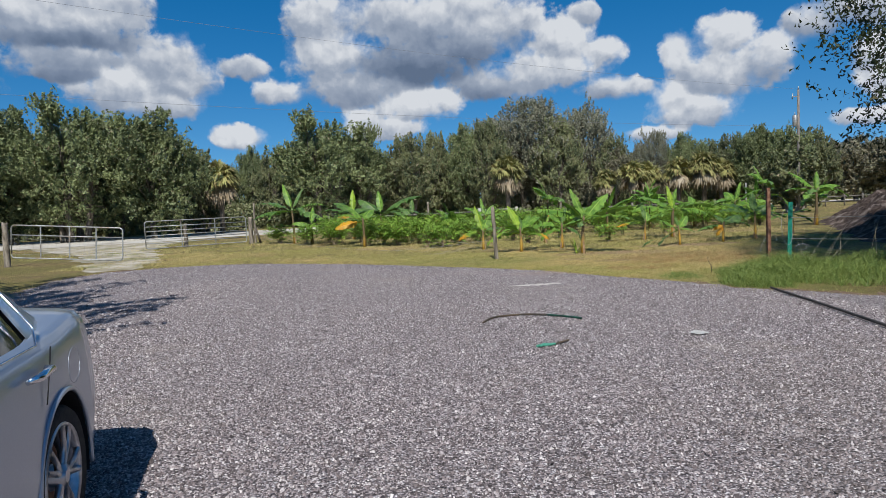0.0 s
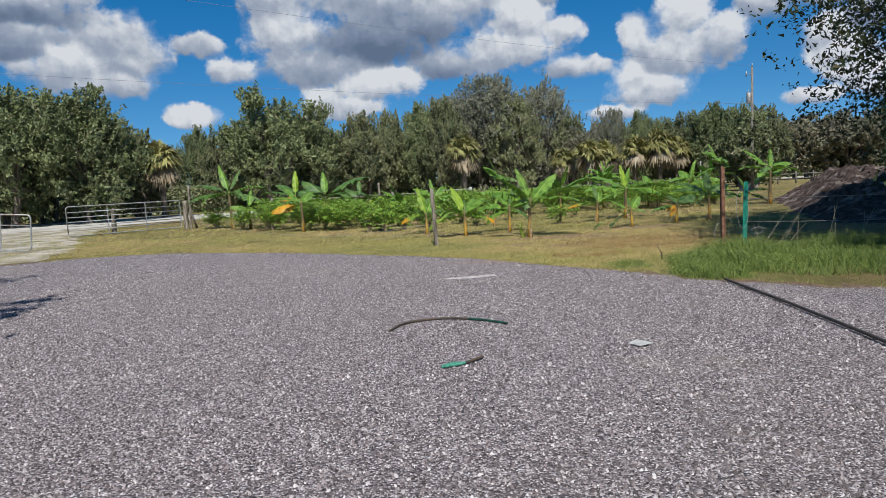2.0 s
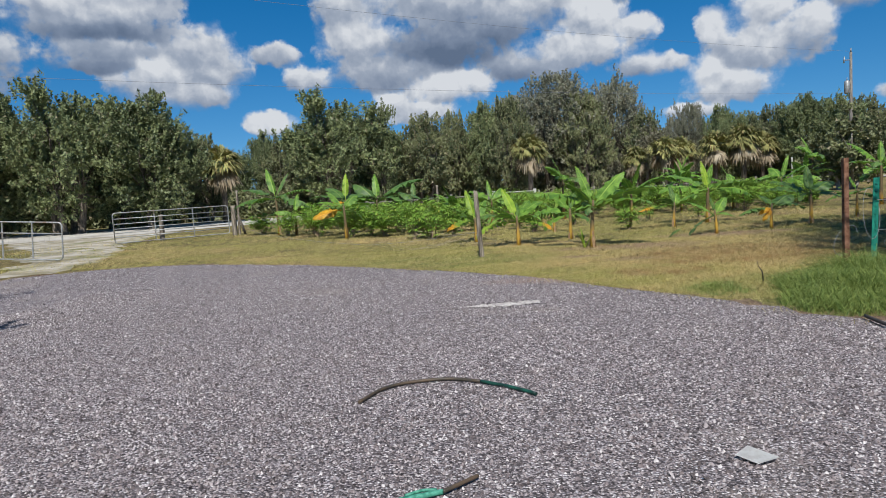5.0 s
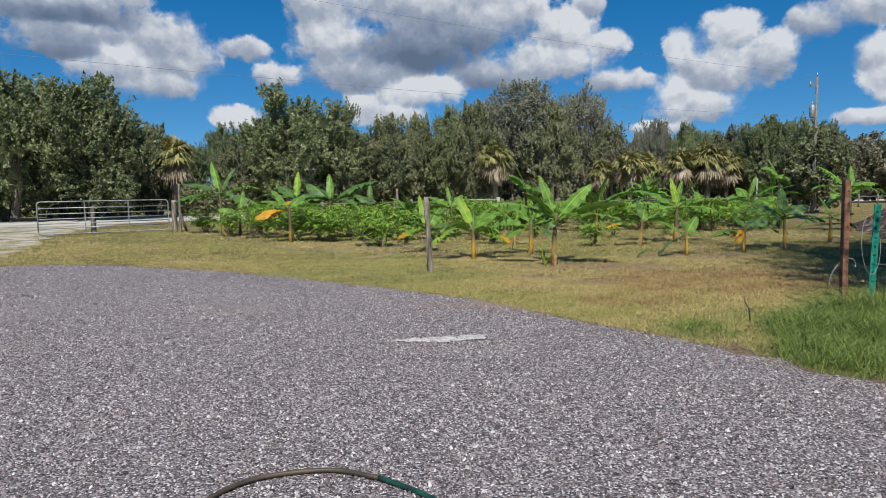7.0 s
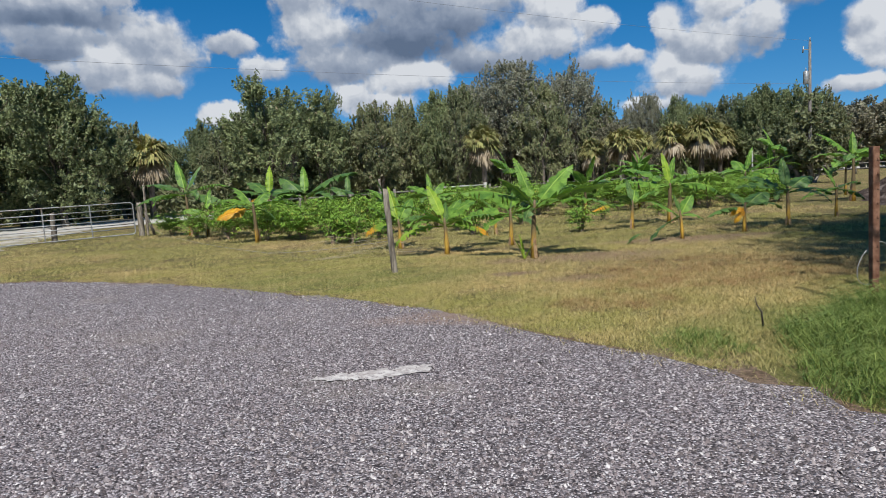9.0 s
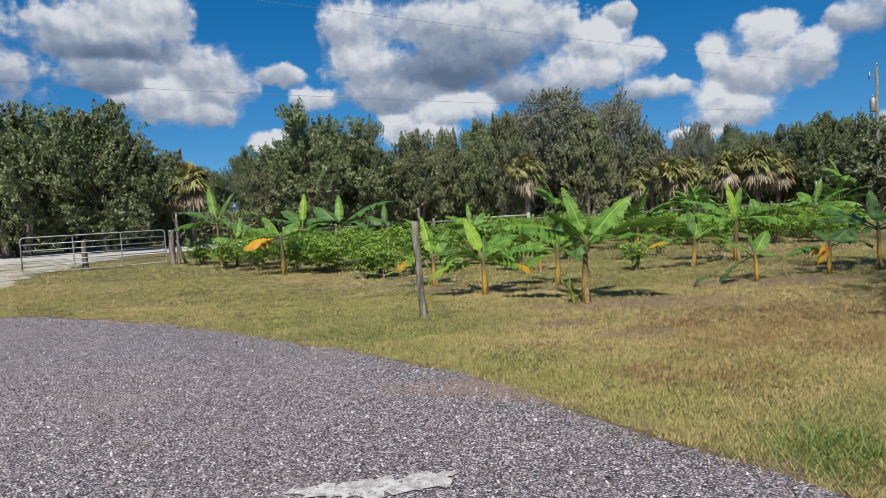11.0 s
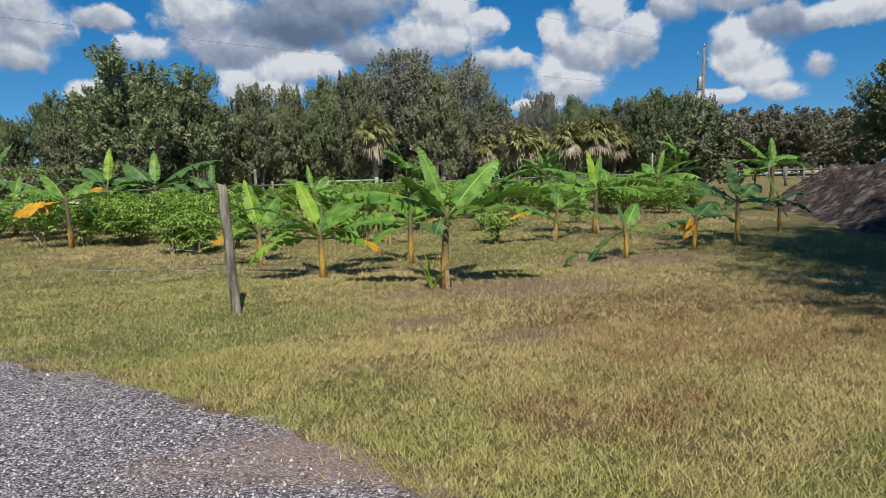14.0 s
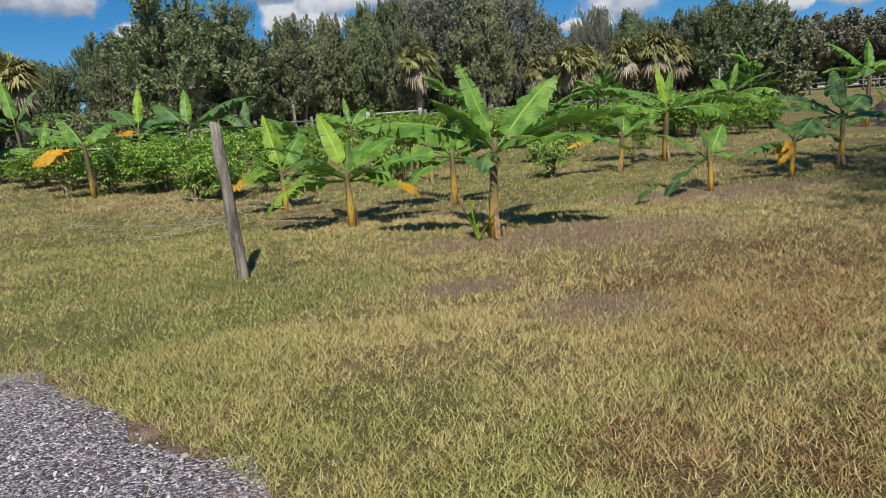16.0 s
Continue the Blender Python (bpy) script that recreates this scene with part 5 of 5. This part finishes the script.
def body_mesh():
    ys = np.linspace(-2.35, 2.37, 174)
    prof = [(0.0, 0.0, 0), (0.55, 0.0, 0), (0.93, 0.03, 0), (0.985, 0.16, 0), (1.0, 0.34, 0), (0.995, 0.5, 0), (0.985, 0.66, 0), (0.97, 0.80, 0), (0.95, 0.90, 0), (0.90, 0.965, 0), (0.80, 0.99, 0), (0.5, 1.02, 0), (0.0, 1.035, 0)]
    fine = []
    for (a, b, _), (c, d, _) in zip(prof, prof[1:]):
        for k in range(3):
            fine.append((a + (c - a) * k / 3, b + (d - b) * k / 3))
    fine.append((0.0, 1.035))
    bm = bmesh.new()
    rows = []
    for y in ys:
        w, top, low = spread_curve(HALF, y), spread_curve(DECK, y), spread_curve(SILL, y)
        ring = []
        for side in (1, -1):
            seq = fine if side == 1 else fine[-2:0:-1]
            for fx, fz in seq:
                ring.append(bm.verts.new((side * fx * w, y, low + (top - low) * fz)))
        rows.append(ring)
    n = len(rows[0])
    for a, b in zip(rows, rows[1:]):
        for k in range(n):
            f = bm.faces.new((a[k], a[(k + 1) % n], b[(k + 1) % n], b[k]))
            f.smooth = True
    bm.faces.new(rows[0])
    bm.faces.new(rows[-1][::-1])
    gone = [f for f in bm.faces if abs(f.calc_center_median().x) > 0.55 and any(math.hypot(f.calc_center_median().y - wy, f.calc_center_median().z - wz) < ARCH for wy, wz in WHEELS)]
    bmesh.ops.delete(bm, geom=gone, context="FACES")
    for v in bm.verts:
        for wy, wz in WHEELS:
            d = math.hypot(v.co.y - wy, v.co.z - wz)
            if abs(v.co.x) > 0.55 and 0.6 * ARCH < d < ARCH + 0.022:
                v.co.y, v.co.z = wy + (v.co.y - wy) * ARCH / d, wz + (v.co.z - wz) * ARCH / d
    bmesh.ops.recalc_face_normals(bm, faces=bm.faces)
    return bm


def cabin_mesh(grow, y0, y1):
    """Greenhouse shell; the glass shell sits just inside the pillars."""
    roof = [(-1.0, 0.97), (-0.35, 1.33), (0.1, 1.42), (0.8, 1.41), (1.32, 1.28), (1.9, 1.035)]
    bm = bmesh.new()
    rows = []
    for y in np.linspace(y0, y1, 40):
        top = spread_curve(roof, y) + grow
        w0 = 0.83 - 0.10 * max(0.0, (y - 1.05) / 0.85) + grow
        w1 = 0.60 - 0.06 * max(0.0, (y - 1.05) / 0.85) + grow
        ring = [(-w0, 0.93), (-w1 - 0.04, top - 0.10), (-w1 + 0.05, top - 0.03), (-0.3, top), (0.3, top), (w1 - 0.05, top - 0.03), (w1 + 0.04, top - 0.10), (w0, 0.93)]
        rows.append([bm.verts.new((x, y, max(0.9, z))) for x, z in ring])
    for a, b in zip(rows, rows[1:]):
        for k in range(7):
            bm.faces.new((a[k], b[k], b[k + 1], a[k + 1])).smooth = True
    return bm


def wheel(parent, x, y, side):
    """A tyre with a ten-spoke alloy rim."""
    bm = bmesh.new()
    prof = [(0.235, -0.10), (0.30, -0.115), (0.32, -0.09), (0.325, 0.0), (0.32, 0.09), (0.30, 0.115), (0.235, 0.10)]
    rings = []
    for k in range(40):
        a = 2 * math.pi * k / 40
        rings.append([bm.verts.new((d, r * math.cos(a), r * math.sin(a))) for r, d in prof])
    for a, b in zip(rings, rings[1:] + rings[:1]):
        for k in range(len(prof) - 1):
            bm.faces.new((a[k], a[k + 1], b[k + 1], b[k])).smooth = True
    bmesh.ops.recalc_face_normals(bm, faces=bm.faces)
    tyre = part("wheel", bm, M_TYRE, parent)
    tyre.matrix_basis = pose(x, y, 0.325)
    bm = bmesh.new()
    rings = []
    for k in range(40):
        a = 2 * math.pi * k / 40
        rings.append([bm.verts.new((side * d, r * math.cos(a), r * math.sin(a))) for r, d in ((0.243, 0.10), (0.236, 0.112), (0.222, 0.10), (0.215, 0.0))])
    for a, b in zip(rings, rings[1:] + rings[:1]):
        for k in range(3):
            bm.faces.new((a[k], a[k + 1], b[k + 1], b[k])).smooth = True
    for k in range(5):
        for off in (-0.13, 0.13):
            a0, a1 = 2 * math.pi * k / 5 + off * 0.5, 2 * math.pi * k / 5 + off * 1.6
            p = Vector((side * 0.095, 0.05 * math.cos(a0), 0.05 * math.sin(a0)))
            q = Vector((side * 0.10, 0.226 * math.cos(a1), 0.226 * math.sin(a1)))
            add_tube(bm, [p, p.lerp(q, 0.5) + Vector((side * 0.008, 0, 0)), q], [0.017, 0.013, 0.015], 6)
    add_tube(bm, [(side * 0.05, 0, 0), (side * 0.112, 0, 0), (side * 0.118, 0, 0)], [0.06, 0.055, 0.03], 16)
    part("rim", bm, M_ALLOY, tyre, "split-spoke alloy rim")
    bm = bmesh.new()
    bmesh.ops.create_cone(bm, cap_ends=True, segments=32, radius1=0.16, radius2=0.16, depth=0.03, matrix=Matrix.Translation((side * 0.02, 0, 0)) @ Matrix.Rotation(radians(90), 4, "Y"))
    part("brake_disc", bm, M_RUST, tyre)


def sedan():
    root = empty("sedan_car")
    body = part("body", body_mesh(), M_PAINT, root)
    part("glasshouse", cabin_mesh(-0.004, -0.97, 1.88), M_GLASS, root, "dark tinted windows")
    bm = cabin_mesh(0.004, -0.99, 1.91)
    gone = []
    for f in bm.faces:
        c = f.calc_center_median()
        side_window = abs(c.x) > 0.5 and c.z < spread_curve([(-1.0, 0.97), (-0.35, 1.33), (0.1, 1.42), (0.8, 1.41), (1.32, 1.28), (1.9, 1.035)], c.y) - 0.05 and -0.75 < c.y < 1.20
        screens = abs(c.x) < 0.52 and (c.y < -0.3 or c.y > 1.1)
        if (side_window and not 0.12 < c.y < 0.22) or screens:
            gone.append(f)
    bmesh.ops.delete(bm, geom=gone, context="FACES")
    part("roof", bm, M_PAINT, root)
    for side in (1, -1):
        part("window_trim", tube([(side * 0.838, y, 0.955) for y in (-0.8, 0.0, 0.6, 1.12)] + [(side * 0.79, 1.24, 1.02), (side * 0.695, 1.17, 1.19)], 0.005, 6), M_CHROME, root, "thin chrome window strip")
        for y in (0.02, 0.98):
            recess = part("door_handle", tube([(side * 0.885, y - 0.12, 0.855), (side * 0.918, y - 0.08, 0.862), (side * 0.918, y + 0.06, 0.866), (side * 0.885, y + 0.10, 0.865)], [0.012, 0.018, 0.018, 0.012], 8), M_CHROME, root, "silver door handle")
        for y, lean, foot in ((-0.88, 0.05, 0.30), (0.16, 0.02, 0.30), (1.02, 0.20, 0.72)):
            part("door_seam", tube([(side * 0.897, y, foot), (side * 0.893, y + lean * 0.2, 0.78), (side * 0.880, y + lean * 0.6, 0.87), (side * 0.862, y + lean, 0.93)], 0.0028, 4), M_BLACK, root)
        part("tail_lamp", box((0, 0, 0), (0.30, 0.07, 0.15), 0.025, Matrix.Translation((side * 0.60, 2.19, 0.76)) @ Matrix.Rotation(radians(-26 * side), 4, "Z")), M_LAMP_RED, root, "red tail lamp")
        for wy, wz in WHEELS:
            pts = [(side * 0.55, wy + (ARCH - 0.004) * math.cos(a), wz + (ARCH - 0.004) * math.sin(a)) for a in np.linspace(-0.3, math.pi + 0.3, 24)]
            bm = bmesh.new()
            inner = [bm.verts.new(p) for p in pts]
            outer = [bm.verts.new((side * spread_curve(HALF, p[1]) * 0.985, p[1], p[2])) for p in pts]
            for k in range(len(pts) - 1):
                bm.faces.new((inner[k], inner[k + 1], outer[k + 1], outer[k]))
            bm.faces.new(inner)
            part("arch_liner", bm, M_BLACK, root)
            lip = [(side * spread_curve(HALF, wy + ARCH * math.cos(a)) * 0.992, wy + (ARCH + 0.006) * math.cos(a), wz + (ARCH + 0.006) * math.sin(a)) for a in np.linspace(-0.2, math.pi + 0.2, 30)]
            part("arch_lip", tube(lip, 0.013, 8), M_PAINT, root)
            wheel(root, side * 0.76, wy, side)
    part("fuel_flap", tube([(0.893, 1.42 + 0.085 * math.cos(a), 0.80 + 0.085 * math.sin(a)) for a in np.linspace(0, 6.283, 24)], 0.0012, 4), M_PAINT, root)
    part("number_plate", box((0, 2.375, 0.62), (0.31, 0.012, 0.155), 0.004), M_PAPER, root)
    return tagged(root, "silver-grey four-door sedan parked on gravel, rear end towards field", "car")


car = sedan()
car.matrix_basis = pose(-2.285, 1.44, 0.01, 0, 0, 14)

# ---- grass ----
def on_turf(x, y):
    return ~inside(LOT, x, y)


def blades(rng, x, y, high, wide, bend, slim=False):
    """One tapered, leaning blade at each place."""
    k = len(x)
    a = rng.uniform(0, 2 * math.pi, k)
    h = high * rng.uniform(0.35, 1.35, k)
    lean = bend * rng.uniform(0.2, 1.0, k) * h
    la = rng.uniform(0, 2 * math.pi, k)
    w = wide * rng.uniform(0.7, 1.3, k)
    base = np.stack([x, y, np.zeros(k)], 1)
    side = np.stack([np.cos(a) * w, np.sin(a) * w, np.zeros(k)], 1) * 0.5
    tip = base + np.stack([np.cos(la) * lean, np.sin(la) * lean, h], 1)
    if slim:
        return np.stack([base - side, base + side, tip], 1).reshape(-1, 3), np.arange(3 * k).reshape(k, 3)
    verts = np.stack([base - side, base + side, tip + side * 0.25, tip - side * 0.25], 1).reshape(-1, 3)
    return verts, np.arange(4 * k).reshape(k, 4)


def tufted(rng, k, x0, x1, y0, y1, per, spread):
    cx, cy = rng.uniform(x0, x1, k), rng.uniform(y0, y1, k)
    thin = np.array([noise.noise((a * 0.9, b * 0.9, 5.0)) + 0.6 * noise.noise((a * 2.6, b * 2.6, 1.0)) for a, b in zip(cx, cy)])
    keep = rng.uniform(size=k) < np.clip(0.92 + thin * 1.2, 0.4, 1)
    cx, cy = cx[keep], cy[keep]
    k = len(cx)
    x = np.repeat(cx, per) + rng.normal(0, spread, k * per)
    y = np.repeat(cy, per) + rng.normal(0, spread, k * per)
    return x, y


def bald(x, y):
    """Thinner turf on the bare strips."""
    d1 = ((x - 5.0) / 1.8) ** 2 + ((y - 18.2) / 0.6) ** 2
    d2 = ((x - 7.6) / 1.9) ** 2 + ((y - 20.0) / 0.65) ** 2
    d3 = ((x - 4.25) / 0.6) ** 2 + ((y - 15.75) / 0.32) ** 2
    d4 = ((x - 3.4) / 0.5) ** 2 + ((y - 16.6) / 0.25) ** 2
    return np.minimum(np.minimum(d1, d2), np.minimum(d3, d4))


def grass():
    rng = np.random.default_rng(77)
    vs, fs, n = [], [], 0
    for k, x0, x1, y0, y1, per, spread, high, wide in [
            (66000, -2.5, 8.0, 11.2, 16.0, 8, 0.022, 0.034, 0.0060), (44000, -5.0, 10.0, 15.5, 20.0, 6, 0.028, 0.035, 0.0072),
            (28000, -12.0, 13.0, 19.5, 26.0, 5, 0.04, 0.048, 0.009), (10000, -17.0, 15.0, 25.5, 36.0, 4, 0.06, 0.07, 0.016)]:
        x, y = tufted(rng, k, x0, x1, y0, y1, per, spread)
        keep = on_turf(x, y) & (rng.uniform(size=len(x)) < np.clip(bald(x, y) * 0.7 + 0.12, 0, 1)) & ~(inside(DRIVE, x, y) & (rng.uniform(size=len(x)) < 0.75))
        v, f = blades(rng, x[keep], y[keep], high, wide, 1.6, True)
        vs.append(v)
        fs.append(f + n)
        n += len(v)
    mesh = quick_mesh("grass", np.concatenate(vs), np.concatenate(fs))
    tagged(mesh_part("grass", mesh, M_BLADE), "short mown grass, green mixed with straw blades", "grass", kind="stuff")
    # the taller rim along the gravel
    vs, fs, n = [], [], 0
    for (ax, ay), (bx, by) in zip(LOT[:20], LOT[1:21]):
        k = int(math.hypot(bx - ax, by - ay) * (420 if ax > -4 else 150))
        f = rng.uniform(size=k)
        x = ax + (bx - ax) * f + rng.normal(0.05, 0.16, k)
        y = ay + (by - ay) * f + rng.normal(0.08, 0.16, k)
        keep = noise_keep(x, y, rng)
        v, q = blades(rng, x[keep], y[keep], 0.06, 0.006, 1.2, True)
        vs.append(v)
        fs.append(q + n)
        n += len(v)
    mesh = quick_mesh("grass_rim", np.concatenate(vs), np.concatenate(fs))
    tagged(mesh_part("grass_rim", mesh, M_BLADE), "ragged grass creeping over the gravel's rim", "grass", kind="stuff")


def litter():
    """Dry straw and needles lying along the rim of the gravel."""
    rng = np.random.default_rng(21)
    vs, fs, n = [], [], 0
    for (ax, ay), (bx, by) in zip(LOT[:19], LOT[1:20]):
        k = int(math.hypot(bx - ax, by - ay) * 420)
        f = rng.uniform(size=k)
        x = ax + (bx - ax) * f + rng.normal(0.02, 0.15, k)
        y = ay + (by - ay) * f + rng.normal(0.03, 0.15, k)
        v, q = blades(rng, x, y, 0.010, 0.0045, 7.0, True)
        v[:, 2] += 0.018
        vs.append(v)
        fs.append(q + n)
        n += len(v)
    mesh = quick_mesh("straw_litter", np.concatenate(vs), np.concatenate(fs))
    tagged(mesh_part("straw_litter", mesh, M_LITTER), "dry reddish straw lying along the gravel's rim", "litter", kind="stuff")


def noise_keep(x, y, rng):
    v = np.array([noise.noise((a * 1.7, b * 1.7, 0.0)) for a, b in zip(x, y)])
    return rng.uniform(size=len(x)) < np.clip(0.45 + v * 1.4, 0, 1)


grass()
litter()


def tall_grass():
    """The unmown strip round the steel posts."""
    rng = np.random.default_rng(5)
    vs, fs, n = [], [], 0
    for x0, y0, rx, ry, k, high in [(5.8, 11.5, 0.75, 0.95, 4600, 0.24), (6.6, 12.3, 0.8, 0.6, 4200, 0.30), (5.2, 10.7, 0.5, 0.7, 2200, 0.17), (8.4, 12.2, 1.6, 0.8, 4600, 0.30),
                                    (7.2, 10.8, 1.4, 1.1, 4200, 0.24), (10.6, 12.0, 2.2, 1.0, 4200, 0.3), (4.4, 11.9, 0.4, 0.5, 600, 0.10)]:
        a, r = rng.uniform(0, 6.283, k // 14), np.sqrt(rng.uniform(size=k // 14))
        cx, cy = x0 + rx * r * np.cos(a), y0 + ry * r * np.sin(a)
        x = np.repeat(cx, 14) + rng.normal(0, 0.05, len(cx) * 14)
        y = np.repeat(cy, 14) + rng.normal(0, 0.05, len(cx) * 14)
        keep = on_turf(x, y)
        fall = np.repeat(1.15 - 0.75 * r, 14)[keep]
        v, f = blades(rng, x[keep], y[keep], high * fall, 0.009, 1.3)
        # blades bow over: add a drooping end to each
        q = v.reshape(-1, 4, 3)
        tip = (q[:, 2] + q[:, 3]) / 2
        out = (tip - (q[:, 0] + q[:, 1]) / 2) * np.array([0.75, 0.75, -0.18])
        end = np.stack([q[:, 3] - (q[:, 2] - q[:, 3]), q[:, 2] + (q[:, 2] - q[:, 3]), tip + out + 0.001, tip + out], 1).reshape(-1, 3)
        vs += [v, end]
        fs += [f + n, f + n + len(v)]
        n += 2 * len(v)
    mesh = quick_mesh("tall_grass", np.concatenate(vs), np.concatenate(fs))
    tagged(mesh_part("tall_grass", mesh, M_TALL), "lush unmown bright green grass round steel posts", "grass", kind="stuff")
    bm = bmesh.new()
    rg = random.Random(3)
    for _ in range(16):
        x, y = rg.uniform(7.3, 10.5), rg.uniform(12.6, 13.4)
        t = Vector((rg.uniform(-0.25, 0.55), rg.uniform(-0.1, 0.1), rg.uniform(0.45, 0.95)))
        add_tube(bm, [(x, y, 0), Vector((x, y, 0)) + t * 0.55, Vector((x, y, -0.05)) + t], [0.0045, 0.0035, 0.002], 4)
    tagged(part("dry_stalks", bm, M_STALK), "pale dry weed stalks standing in tall grass", "weed", kind="stuff")
    stick = part("old_stake", tube([(5.18, 12.34, -0.05), (5.15, 12.32, 0.16), (5.08, 12.27, 0.24), (5.04, 12.22, 0.33)], [0.010, 0.008, 0.006, 0.003], 7), M_BARK)
    tagged(stick, "crooked dark stake standing in grass", "stake")


tall_grass()


# ---- loose gravel ----
def rim_gap(x, y):
    """Distance to the lot's grassy rim."""
    best = np.full(len(x), 9.0)
    for (ax, ay), (bx, by) in zip(LOT[:20], LOT[1:21]):
        dx, dy = bx - ax, by - ay
        f = np.clip(((x - ax) * dx + (y - ay) * dy) / (dx * dx + dy * dy), 0, 1)
        best = np.minimum(best, np.hypot(x - ax - f * dx, y - ay - f * dy))
    return best


def stones():
    rng = np.random.default_rng(9)
    vs, fs, n = [], [], 0
    shape = np.array([(1, 0.7, -0.5), (-1, 0.7, -0.5), (-1, -0.7, -0.5), (1, -0.7, -0.5), (0.45, 0.0, 0.75), (-0.45, 0.0, 0.75)], dtype=float)
    tris = np.array([(0, 1, 5), (0, 5, 4), (2, 3, 4), (2, 4, 5), (1, 2, 5), (3, 0, 4)])
    for k, x0, x1, y0, y1, size in [(42000, -3.4, 4.6, 2.0, 5.5, 0.0074), (44000, -4.5, 5.4, 5.5, 10.0, 0.0078), (36000, -5.5, 4.6, 10.0, 15.0, 0.0080), (18000, -11.0, 3.0, 15.0, 20.2, 0.0092), (6000, -11.0, -4.0, 6.0, 15.0, 0.0125)]:
        x, y = rng.uniform(x0, x1, k), rng.uniform(y0, y1, k)
        keep = inside(LOT, x, y) & (rim_gap(x, y) > 0.35 * rng.uniform(size=k) ** 1.5)
        x, y = x[keep], y[keep]
        k = len(x)
        s = size * rng.lognormal(0.0, 0.28, k)
        v = shape[None] * rng.uniform(0.55, 1.3, size=(k, 6, 1)) * s[:, None, None]
        a = rng.uniform(0, 6.283, k)
        c, t = np.cos(a)[:, None], np.sin(a)[:, None]
        tilt = rng.normal(0, 0.6, size=(k, 1))
        vx, vy, vz = v[:, :, 0] * c - v[:, :, 1] * t, v[:, :, 0] * t + v[:, :, 1] * c, v[:, :, 2] + v[:, :, 0] * tilt
        p = np.stack([vx + x[:, None], vy + y[:, None], vz + 0.014 + s[:, None] * 0.15], 2).reshape(-1, 3)
        vs.append(p)
        fs.append((tris[None] + (np.arange(k) * 6)[:, None, None]).reshape(-1, 3) + n)
        n += len(p)
    mesh = quick_mesh("loose_gravel", np.concatenate(vs), np.concatenate(fs))
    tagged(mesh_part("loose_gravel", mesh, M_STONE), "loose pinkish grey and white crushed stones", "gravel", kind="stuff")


stones()
